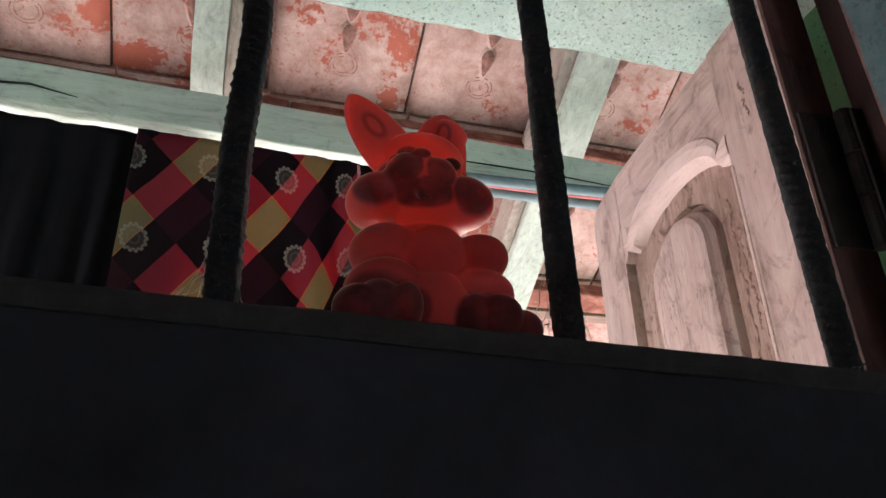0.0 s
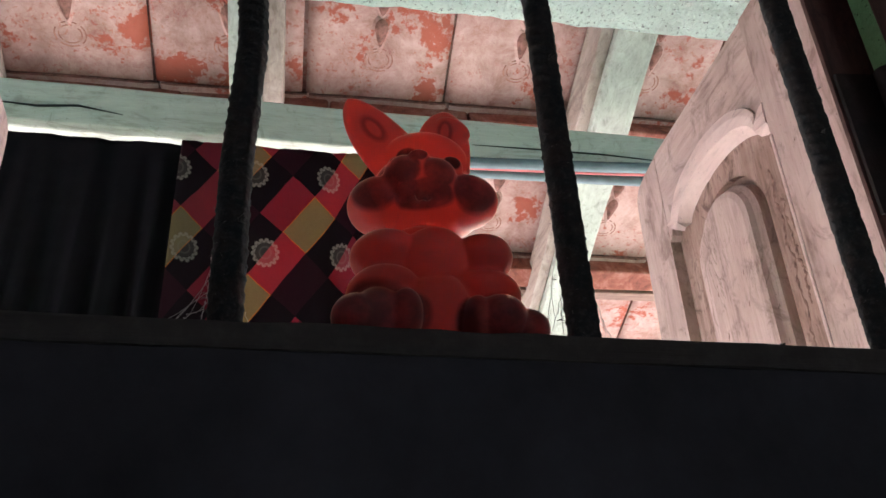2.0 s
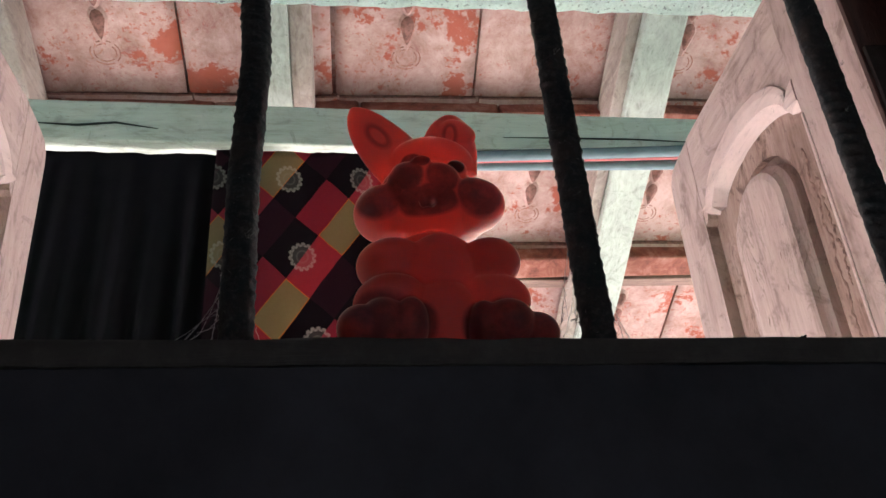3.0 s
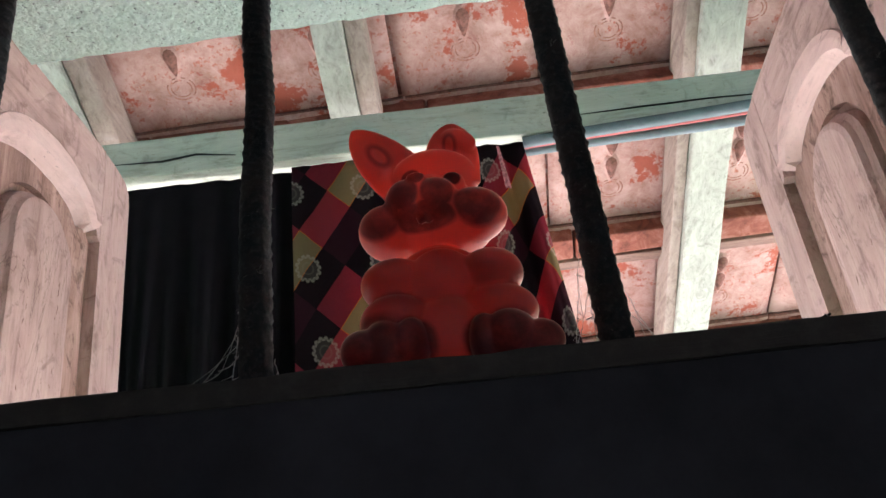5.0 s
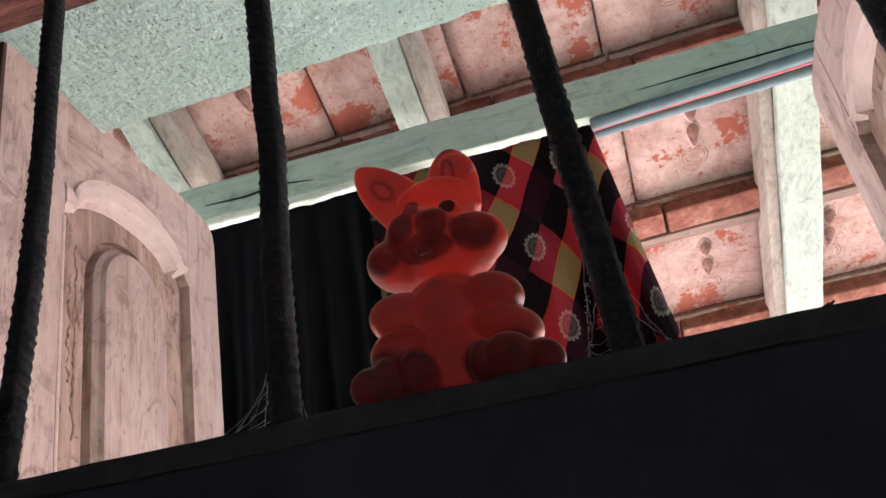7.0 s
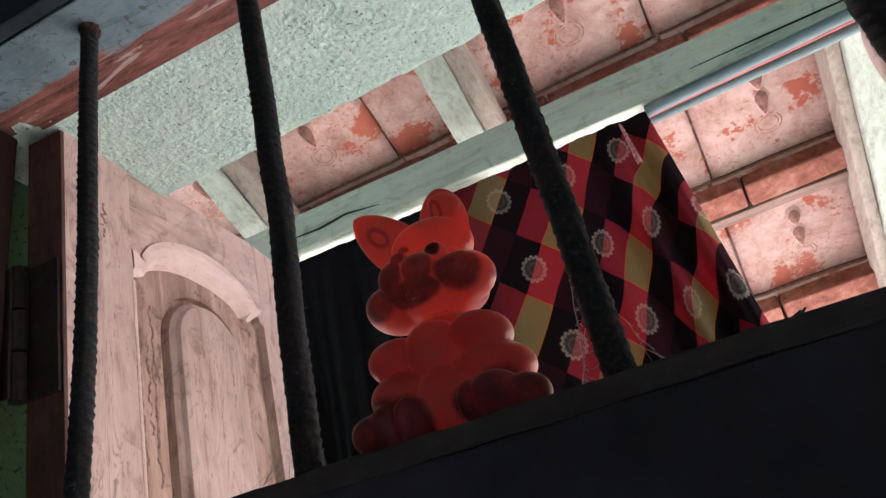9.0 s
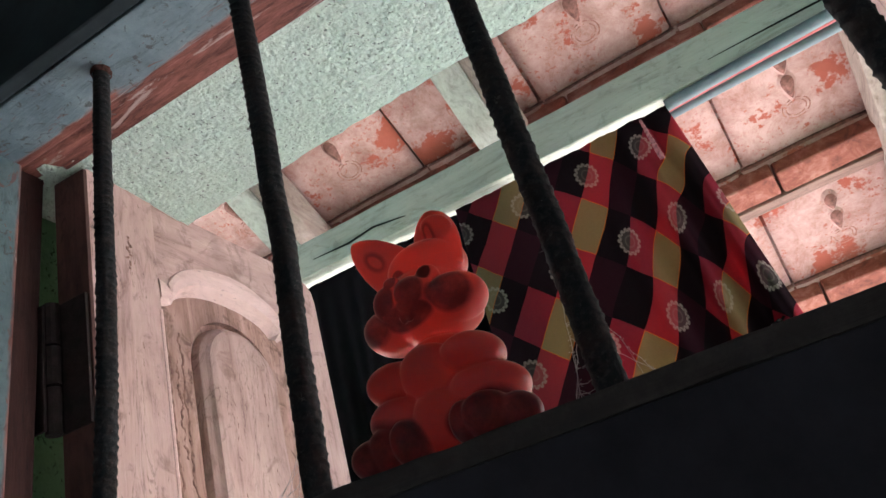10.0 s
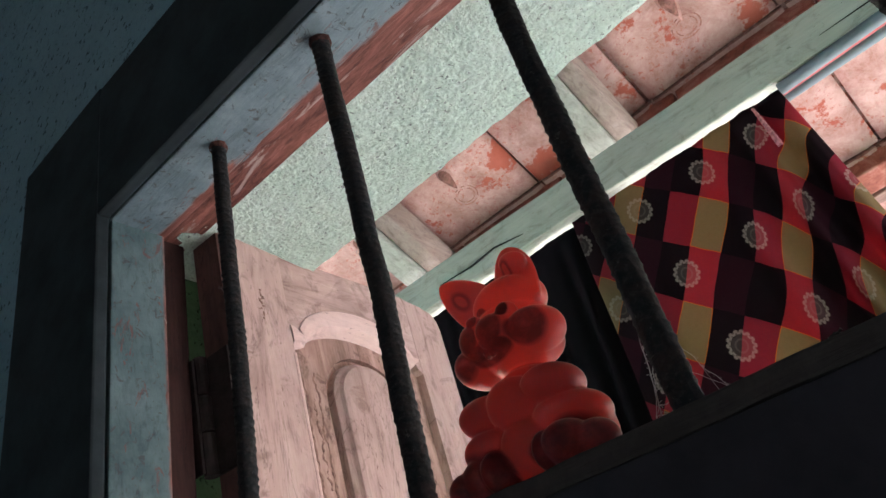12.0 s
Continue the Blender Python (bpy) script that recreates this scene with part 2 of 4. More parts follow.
def tile_material():
    """Terracotta under flaking pale limewash, each tile with its own stains."""
    g = Graph("limewashed terracotta")
    v = g.shift(g.where("Object"), 9.0)
    clay = g.mix(g.noise(v, 25, 6, 0.7), (0.26, 0.05, 0.03), (0.38, 0.09, 0.055))
    wash = g.mix(g.ramp(g.noise(v, 16, 8, 0.75, 0.5), (0.36, 0.0), (0.62, 1.0)), (0.26, 0.11, 0.09), (0.46, 0.285, 0.26))
    mottle = g.ramp(g.noise(v, 60, 6, 0.75, 0.3), (0.34, 0.0), (0.66, 1.0))
    wash = g.mix(g.math('MULTIPLY', mottle, 0.4), wash, (0.52, 0.365, 0.335))
    flake = g.math('ADD', g.math('MULTIPLY', g.noise(v, 9, 5, 0.6, 0.3), 0.72), g.math('MULTIPLY', g.noise(v, 85, 6, 0.7), 0.28))
    bare = g.ramp(flake, (0.555, 0.0), (0.585, 1.0))
    zone = g.ramp(g.noise(v, 7, 3, 0.5), (0.42, 0.0), (0.6, 1.0))
    spots = g.ramp(g.noise(v, 110, 4, 0.65, 0.3), (0.57, 0.0), (0.63, 1.0))
    bare = g.math('MAXIMUM', bare, g.math('MULTIPLY', g.math('MULTIPLY', spots, zone), 0.7))
    col = g.mix(g.math('MULTIPLY', bare, 0.9), wash, clay)
    grime = g.ramp(g.noise(v, 11, 7, 0.72, 0.8), (0.52, 0.0), (0.74, 1.0))
    col = g.mix(g.math('MULTIPLY', grime, 0.5), col, (0.13, 0.065, 0.052))
    soot_shade = g.ramp(g.noise(v, 200, 3, 0.7), (0.68, 0.0), (0.74, 1.0))
    col = g.mix(g.math('MULTIPLY', soot_shade, 0.6), col, (0.08, 0.04, 0.035))
    tint = g.math('ADD', 0.88, g.math('MULTIPLY', g.random(), 0.2))
    c = g.nodes.new("ShaderNodeCombineXYZ")
    for i in range(3):
        g.put(c.inputs[i], tint)
    col = g.mix(1.0, col, c.outputs[0], 'MULTIPLY')
    h = g.math('SUBTRACT', g.math('MULTIPLY', g.noise(v, 160, 5, 0.7), 0.6), g.math('MULTIPLY', bare, 0.5))
    return g.finish(col, 0.9, h, 0.5, 0.0015, spec=0.15)


def clay_material():
    g = Graph("bare orange clay")
    v = g.shift(g.where("Object"), 9.0)
    n = g.noise(v, 30, 7, 0.7, 0.5)
    col = g.ramp(n, (0.3, (0.10, 0.038, 0.030)), (0.5, (0.225, 0.075, 0.055)), (0.72, (0.35, 0.175, 0.14)))
    return g.finish(col, 0.9, n, 0.5, 0.002, spec=0.15)


def cloth_shader(g, color, through=0.3, thin=None):
    """Woven cloth that lets some light through."""
    d = g.nodes.new("ShaderNodeBsdfDiffuse")
    tr = g.nodes.new("ShaderNodeBsdfTranslucent")
    m = g.nodes.new("ShaderNodeMixShader")
    g.put(d.inputs[0], color)
    g.put(tr.inputs[0], color)
    m.inputs[0].default_value = through
    g.links.new(d.outputs[0], m.inputs[1])
    g.links.new(tr.outputs[0], m.inputs[2])
    g.links.new(m.outputs[0], g.out.inputs[0])
    return g.mat


def dark_cloth_material():
    g = Graph("black cloth")
    v = g.where("Object")
    col = g.mix(g.noise(v, 40, 5), (0.006, 0.0048, 0.006), (0.014, 0.011, 0.0135))
    return cloth_shader(g, col, 0.1)


def patchwork_material():
    """Diagonal patchwork print: strips of tan and red, maroon and black, black and brown, with lace roundels on the seams."""
    g = Graph("patchwork print cloth")
    u, v, _ = g.xyz(g.where("UV"))[0:3]
    k = g.math('FLOOR', v)
    j = g.math('FLOOR', u)
    odd = g.math('FLOORED_MODULO', j, 2.0)
    third = g.math('FLOORED_MODULO', k, 3.0)
    n = g.noise(g.where("UV", (14, 2, 1)), 4.0, 5, 0.7)
    tan = g.mix(n, (0.185, 0.128, 0.070), (0.275, 0.20, 0.113))
    red = g.mix(n, (0.25, 0.030, 0.044), (0.34, 0.046, 0.062))
    maroon = g.mix(n, (0.19, 0.022, 0.038), (0.26, 0.036, 0.054))
    black = (0.021, 0.0125, 0.0155)
    brown = g.mix(n, (0.034, 0.012, 0.018), (0.052, 0.016, 0.024))
    a = g.mix(odd, tan, red)
    b = g.mix(odd, maroon, black)
    c = g.mix(odd, black, brown)
    is1 = g.math('COMPARE', third, 1.0, 0.4)
    is2 = g.math('COMPARE', third, 2.0, 0.4)
    col = g.mix(is2, g.mix(is1, a, c), b)
    # thin orange outline round the tan patches
    fu, fv = g.math('FRACT', u), g.math('FRACT', v)
    eu = g.math('MINIMUM', fu, g.math('SUBTRACT', 1.0, fu))
    ev = g.math('MINIMUM', fv, g.math('SUBTRACT', 1.0, fv))
    rim = g.math('MAXIMUM', g.math('LESS_THAN', eu, 0.012), g.math('LESS_THAN', ev, 0.02))
    rim = g.math('MULTIPLY', rim, g.math('MULTIPLY', g.math('COMPARE', third, 0.0, 0.4), g.math('SUBTRACT', 1.0, odd)))
    col = g.mix(rim, col, (0.6, 0.16, 0.03))
    # lace roundels on every second seam, each row stepped by one patch
    q = g.math('ROUND', g.math('DIVIDE', v, 2.0))
    du = g.math('MULTIPLY', g.math('SUBTRACT', g.math('FLOORED_MODULO', g.math('ADD', g.math('ADD', u, q), -0.5), 2.0), 1.0), LATTICE_U)
    dv = g.math('MULTIPLY', g.math('SUBTRACT', v, g.math('MULTIPLY', q, 2.0)), LATTICE_V)
    r = g.math('SQRT', g.math('ADD', g.math('MULTIPLY', du, du), g.math('MULTIPLY', dv, dv)))
    ang = g.math('ARCTAN2', du, dv)
    wave = g.math('MULTIPLY', g.math('SINE', g.math('MULTIPLY', ang, 14.0)), 0.0012)
    rw = g.math('SUBTRACT', r, wave)
    outer = g.math('MULTIPLY', g.math('LESS_THAN', rw, 0.0178), g.math('GREATER_THAN', r, 0.0128))
    eyelet = g.math('MULTIPLY', g.math('SINE', g.math('MULTIPLY', ang, 14.0)), g.math('SINE', g.math('MULTIPLY', r, 1256.0)))
    holes = g.math('GREATER_THAN', g.math('ADD', eyelet, g.math('MULTIPLY', g.noise(g.where("UV", (60, 30, 1)), 3.0, 4), 0.9)), 0.2)
    fill = g.math('MULTIPLY', g.math('LESS_THAN', r, 0.0125), 0.16)
    ring = g.math('MULTIPLY', g.math('MULTIPLY', g.math('LESS_THAN', r, 0.0085), g.math('GREATER_THAN', r, 0.0062)), 0.3)
    lace = g.math('MAXIMUM', g.math('MULTIPLY', outer, g.math('ADD', 0.35, g.math('MULTIPLY', holes, 0.45))), g.math('MAXIMUM', fill, ring))
    col = g.mix(g.math('MULTIPLY', lace, 0.62), col, (0.48, 0.41, 0.36))
    return cloth_shader(g, col, 0.58)


LATTICE_U, LATTICE_V = 0.071, 0.0375


# the toy's rounded lobes, in metres from the middle of its base: centre and half-sizes
TOY_BODY = [((0.0003, 0.0054, 0.0178), (0.0283, 0.0237, 0.0205)), ((-0.0024, 0.0042, 0.0369), (0.0193, 0.0184, 0.0158)),
            ((-0.0175, -0.0052, 0.0205), (0.0141, 0.0187, 0.0100)), ((0.0167, -0.0010, 0.0230), (0.0155, 0.0188, 0.0090)),
            ((-0.0172, -0.0062, 0.0353), (0.0134, 0.0165, 0.0089)), ((0.0164, -0.0076, 0.0352), (0.0119, 0.0160, 0.0080)),
            ((-0.0006, -0.0110, 0.0335), (0.0125, 0.0130, 0.0115)), ((0.0000, -0.0080, 0.0150), (0.0130, 0.0150, 0.0135))]
TOY_FEET = [((-0.0205, -0.0143, 0.0092), (0.0092, 0.0136, 0.0098)), ((-0.0278, -0.0175, 0.0078), (0.0084, 0.0108, 0.0076)), ((-0.0118, -0.0170, 0.0092), (0.0062, 0.0112, 0.0090)),
            ((0.0205, -0.0150, 0.0085), (0.0098, 0.0140, 0.0090)), ((0.0300, -0.0127, 0.0070), (0.0088, 0.0098, 0.0072)), ((0.0125, -0.0160, 0.0085), (0.0058, 0.0110, 0.0085))]
TOY_HEAD = [((-0.0039, 0.0087, 0.0694), (0.0199, 0.0211, 0.0175)), ((-0.0018, 0.0077, 0.0862), (0.0183, 0.0160, 0.0118)), ((0.0000, 0.0036, 0.0597), (0.0196, 0.0173, 0.0084)),
            ((-0.0200, 0.0020, 0.0616), (0.0122, 0.0165, 0.0095)), ((0.0123, -0.0021, 0.0630), (0.0135, 0.0138, 0.0100)),
            ((-0.0112, -0.0100, 0.0672), (0.0084, 0.0098, 0.0090)), ((-0.0004, -0.0114, 0.0660), (0.0090, 0.0100, 0.0088)), ((-0.0064, -0.0100, 0.0704), (0.0084, 0.0090, 0.0050)),
            ((-0.0066, -0.0177, 0.0734), (0.0036, 0.0024, 0.0020)), ((0.0062, -0.0098, 0.0735), (0.0050, 0.0050, 0.0046)), ((-0.0132, -0.0050, 0.0755), (0.0046, 0.0048, 0.0044)),
            ((-0.0062, -0.0138, 0.0588), (0.0016, 0.0017, 0.0030)), ((-0.0032, -0.0142, 0.0586), (0.0016, 0.0017, 0.0030))]


def toy_material():
    """Thin coral rubber that glows when lit from behind, with dark sprayed patches."""
    g = Graph("translucent coral rubber")
    v = g.where("Object")
    n = g.noise(v, 90, 5, 0.6)
    base = g.mix(n, (0.40, 0.080, 0.082), (0.49, 0.104, 0.102))
    # glow dimmed in the middle of lobes and ears, painting lit creases and rims
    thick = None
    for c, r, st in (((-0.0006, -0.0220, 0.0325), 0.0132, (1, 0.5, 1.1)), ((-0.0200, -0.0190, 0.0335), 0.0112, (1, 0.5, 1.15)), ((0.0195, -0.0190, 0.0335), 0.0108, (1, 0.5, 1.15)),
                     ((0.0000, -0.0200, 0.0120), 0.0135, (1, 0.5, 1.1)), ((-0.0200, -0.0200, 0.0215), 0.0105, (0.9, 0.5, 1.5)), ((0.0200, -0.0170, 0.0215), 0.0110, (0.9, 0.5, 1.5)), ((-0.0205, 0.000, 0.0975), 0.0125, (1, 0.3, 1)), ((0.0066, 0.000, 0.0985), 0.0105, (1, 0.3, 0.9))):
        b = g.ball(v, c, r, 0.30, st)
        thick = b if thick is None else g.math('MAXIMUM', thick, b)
    dark = None
    spots = [((-0.0238, -0.0160, 0.0085), 0.0145, (0.90, 0.6, 1.25)), ((-0.0115, -0.0200, 0.0085), 0.0080, (0.95, 0.5, 0.95)),
             ((0.0240, -0.0160, 0.0080), 0.0135, (0.88, 0.6, 1.25)), ((0.0130, -0.0200, 0.0080), 0.0075, (0.95, 0.5, 0.95)),
             ((-0.0226, -0.0130, 0.0622), 0.0090, (0.95, 0.6, 1.10)), ((0.0152, -0.0150, 0.0622), 0.0088, (0.98, 0.6, 1.05)),
             ((-0.0120, -0.0190, 0.0676), 0.0064, (1.10, 0.7, 0.90)), ((0.0010, -0.0205, 0.0666), 0.0068, (1.10, 0.7, 0.90)),
             ((-0.0045, -0.0145, 0.0588), 0.0098, (0.84, 0.6, 2.3)), ((-0.0068, -0.0195, 0.0736), 0.0034, (1, 1, 1.1)),
             ((-0.0170, -0.0060, 0.0740), 0.0044, (1, 0.6, 0.8)), ((-0.0105, -0.0065, 0.0815), 0.0030, (0.7, 0.5, 1.1))]
    for c, r, st in spots:
        b = g.ball(v, c, r, 0.11, st)
        dark = b if dark is None else g.math('MAXIMUM', dark, b)
    soft = g.ramp(g.noise(v, 110, 5, 0.65), (0.28, 0.55), (0.58, 1.0))
    dark = g.math('MULTIPLY', dark, soft)
    # dark rings inside the ears, painting the shade of their recessed rims
    turned = g.where("Object", (1, 1, 1), (0, 0, 0), (0, 39, 0))
    ring = None
    for at, wide in (((-0.0228, 0.0, 0.0972), 0.0062), ((0.0062, 0.0, 0.0975), 0.0048)):
        a = radians(39 if at[0] < 0 else 0)
        c = (at[0] * math.cos(a) + at[2] * math.sin(a), 0.0, -at[0] * math.sin(a) + at[2] * math.cos(a))
        w = turned if at[0] < 0 else v
        o = g.math('SUBTRACT', g.ball(w, c, wide, 0.18, (1.55, 0.05, 0.9)), g.ball(w, c, wide * 0.58, 0.2, (1.75, 0.05, 0.82)))
        ring = o if ring is None else g.math('MAXIMUM', ring, o)
    dark = g.math('MAXIMUM', dark, g.math('MULTIPLY', ring, 0.6))
    col = g.mix(g.math('MULTIPLY', dark, 0.84), base, (0.076, 0.031, 0.034))
    eye = white = None
    for at in ((0.0066, -0.0140, 0.0738), (-0.0138, -0.0092, 0.0762)):
        b = g.ball(v, at, 0.0032, 0.12, (1, 0.35, 1))
        w = g.ball(v, at, 0.0042, 0.1, (1, 0.35, 1))
        eye = b if eye is None else g.math('MAXIMUM', eye, b)
        white = w if white is None else g.math('MAXIMUM', white, w)
    col = g.mix(g.math('MULTIPLY', white, 0.35), col, (0.32, 0.20, 0.19))
    col = g.mix(eye, col, (0.004, 0.004, 0.005))
    d = g.nodes.new("ShaderNodeBsdfPrincipled")
    g.put(d.inputs["Base Color"], col)
    d.inputs["Roughness"].default_value = 0.5
    d.inputs["Specular IOR Level"].default_value = 0.22
    d.inputs["Sheen Weight"].default_value = 0.12
    d.inputs["Sheen Roughness"].default_value = 0.3
    d.inputs["Sheen Tint"].default_value = (1.0, 0.62, 0.5, 1)
    d.inputs["Subsurface Weight"].default_value = 0.6
    d.inputs["Subsurface Radius"].default_value = (1.0, 0.22, 0.14)
    d.inputs["Subsurface Scale"].default_value = 0.004
    tr = g.nodes.new("ShaderNodeBsdfTranslucent")
    g.put(tr.inputs[0], g.mix(0.55, col, g.mix(g.math('MAXIMUM', eye, dark), (1.0, 0.26, 0.19), (0.34, 0.11, 0.10))))
    m = g.nodes.new("ShaderNodeMixShader")
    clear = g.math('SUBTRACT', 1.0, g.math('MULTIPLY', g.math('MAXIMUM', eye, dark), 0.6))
    # thick only masks the glow, so the creases between lobes look brighter
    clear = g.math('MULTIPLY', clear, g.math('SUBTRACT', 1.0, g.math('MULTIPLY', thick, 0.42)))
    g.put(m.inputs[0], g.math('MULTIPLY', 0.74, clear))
    g.links.new(d.outputs[0], m.inputs[1])
    g.links.new(tr.outputs[0], m.inputs[2])
    # the skin turns glossy where it is seen at a slant
    lw = g.nodes.new("ShaderNodeLayerWeight")
    lw.inputs["Blend"].default_value = 0.5
    gl = g.nodes.new("ShaderNodeBsdfGlossy")
    gl.inputs["Color"].default_value = (1.0, 0.72, 0.62, 1)
    gl.inputs["Roughness"].default_value = 0.34
    m2 = g.nodes.new("ShaderNodeMixShader")
    g.put(m2.inputs[0], g.math('MULTIPLY', g.math('POWER', lw.outputs["Facing"], 6.0), 0.9))
    g.links.new(m.outputs[0], m2.inputs[1])
    g.links.new(gl.outputs[0], m2.inputs[2])
    g.links.new(m2.outputs[0], g.out.inputs[0])
    return g.mat


def ground_material():
    g = Graph("pale dry earth")
    v = g.where("Object")
    n = g.noise(v, 3, 8, 0.7)
    col = g.ramp(n, (0.3, (0.40, 0.38, 0.355)), (0.55, (0.56, 0.54, 0.51)), (0.75, (0.64, 0.62, 0.59)))
    return g.finish(col, 0.95, g.noise(v, 40, 6), 0.4, 0.01)


MAT["frame"] = frame_material("peeling blue-grey head paint", 0.0205, 0.026, (0.16, 1, 1))
# darker than the head's paint, to put the jamb's weaker light into the colour
MAT["jamb"] = frame_material("chipped teal-grey jamb paint with shade in it", 0.0245, 0.008, (1, 1, 0.4), (0.07, 0.115, 0.125), (0.15, 0.21, 0.22))
# the rebate's shadow is mixed into this deep red-brown
MAT["rebate"] = wood_material("red-brown bare wood in painted shade", (0.060, 0.022, 0.018), (0.034, 0.0125, 0.011), (0.014, 0.007, 0.006), 'Z')
MAT["sill"] = dark_frame_material()
MAT["sill board"] = plain_material("near-black board", (0.031, 0.029, 0.037), 0.8, 0.4, 20)
# black that paints the wall's shade round the window frame
MAT["architrave"] = plain_material("black board painted as shade", (0.022, 0.032, 0.037), 0.85, 0.4, 20)
MAT["bar"] = bar_material()
MAT["tile"] = tile_material()
# dark clay that paints shade on the nibs and tile edges
MAT["soot_shade"] = plain_material("clay darkened as shade", (0.19, 0.085, 0.07), 0.9, 0.4, 120)
MAT["stamp"] = plain_material("dusty red clay", (0.29, 0.13, 0.105), 0.9, 0.4, 90)
MAT["clay"] = clay_material()
MAT["dark cloth"] = dark_cloth_material()
MAT["patchwork"] = patchwork_material()
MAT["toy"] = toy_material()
MAT["ground"] = ground_material()


# ---- mesh helpers ----
LEVEL = -0.026  # the window and the roof beam hang this far out of level, per metre of x


def part(name, bm, material, parent=None, label="", smooth=False):
    me = bpy.data.meshes.new(name)
    bmesh.ops.recalc_face_normals(bm, faces=bm.faces)
    bm.to_mesh(me)
    bm.free()
    me.materials.append(material)
    if smooth:
        me.polygons.foreach_set("use_smooth", [True] * len(me.polygons))
    ob = new(name, me)
    ob.parent = parent
    if label:
        ob["label"] = label
    return ob


def thing(name, at=(0, 0, 0)):
    ob = new(name)
    ob.location = at
    ob.empty_display_size = 0.05
    return ob


def box(bm, x0, x1, y0, y1, z0, z1, bevel=0.0, segs=2):
    r = bmesh.ops.create_cube(bm, size=1.0)
    vs = r["verts"]
    for v in vs:
        v.co = Vector((x0 if v.co.x < 0 else x1, y0 if v.co.y < 0 else y1, z0 if v.co.z < 0 else z1))
    if bevel:
        es = list({e for v in vs for e in v.link_edges})
        vs = [v for v in bmesh.ops.bevel(bm, geom=es, offset=bevel, segments=segs, affect='EDGES', profile=0.6)["verts"]]
    return vs


def tilt(bm, k=LEVEL):
    for v in bm.verts:
        v.co.z += k * v.co.x
    return bm


def rough_up(bm, amount, scale, seed=0.0):
    for v in bm.verts:
        v.co += noise.noise_vector(v.co * scale + Vector((seed, seed, seed))) * amount
    return bm


def long_box(x0, x1, y0, y1, z0, z1, axis, steps, bevel, wob, scale, seed):
    """A hewn timber: a bevelled box cut along its length and made a little uneven."""
    bm = bmesh.new()
    box(bm, x0, x1, y0, y1, z0, z1, bevel)
    lo, hi = ((x0, x1), (y0, y1), (z0, z1))[axis]
    no = [0, 0, 0]
    no[axis] = 1
    for i in range(1, steps):
        co = [0, 0, 0]
        co[axis] = lo + (hi - lo) * i / steps
        bmesh.ops.bisect_plane(bm, geom=bm.verts[:] + bm.edges[:] + bm.faces[:], plane_co=co, plane_no=no)
    return rough_up(bm, wob, scale, seed)


def prism(bm, outline, axis, lo, hi):
    """Extrudes a closed outline of (a, b) pairs along an axis; the pairs run over the two other axes in order."""
    def at(a, b, c):
        q = [a, b]
        q.insert(axis, c)
        return q
    lows = [bm.verts.new(at(a, b, lo)) for a, b in outline]
    highs = [bm.verts.new(at(a, b, hi)) for a, b in outline]
    n = len(outline)
    bm.faces.new(lows)
    bm.faces.new(highs)
    for i in range(n):
        bm.faces.new((lows[i], lows[(i + 1) % n], highs[(i + 1) % n], highs[i]))
    return lows + highs


def tube(bm, path, radius, sides=8):
    """A tube along a list of points."""
    rings = []
    pts = [Vector(p) for p in path]
    for i, p in enumerate(pts):
        d = (pts[min(i + 1, len(pts) - 1)] - pts[max(i - 1, 0)]).normalized()
        a = d.orthogonal().normalized()
        b = d.cross(a)
        r = radius(i / (len(pts) - 1)) if callable(radius) else radius
        if rings:
            ref = rings[-1][0].co - pts[i - 1]
            a = (ref - d * ref.dot(d)).normalized()
            b = d.cross(a)
        rings.append([bm.verts.new(p + (a * math.cos(2 * math.pi * k / sides) + b * math.sin(2 * math.pi * k / sides)) * r) for k in range(sides)])
    for r0, r1 in zip(rings, rings[1:]):
        for k in range(sides):
            bm.faces.new((r0[k], r0[(k + 1) % sides], r1[(k + 1) % sides], r1[k]))
    bm.faces.new(rings[0])
    bm.faces.new(rings[-1])
    return bm


# ---- the large structure ----
W0, W1 = -0.251, 0.372          # clear opening of the window, left and right
SILL, HEAD = 1.2935, 1.637      # its sill and head at x = 0
FRONT, BACK = -0.02, 0.042      # the frame's room side and outer side
RUN = 0.514                     # fall of the roof per metre outwards


def roof_z(y):
    return 2.033 - RUN * (y - 0.7)


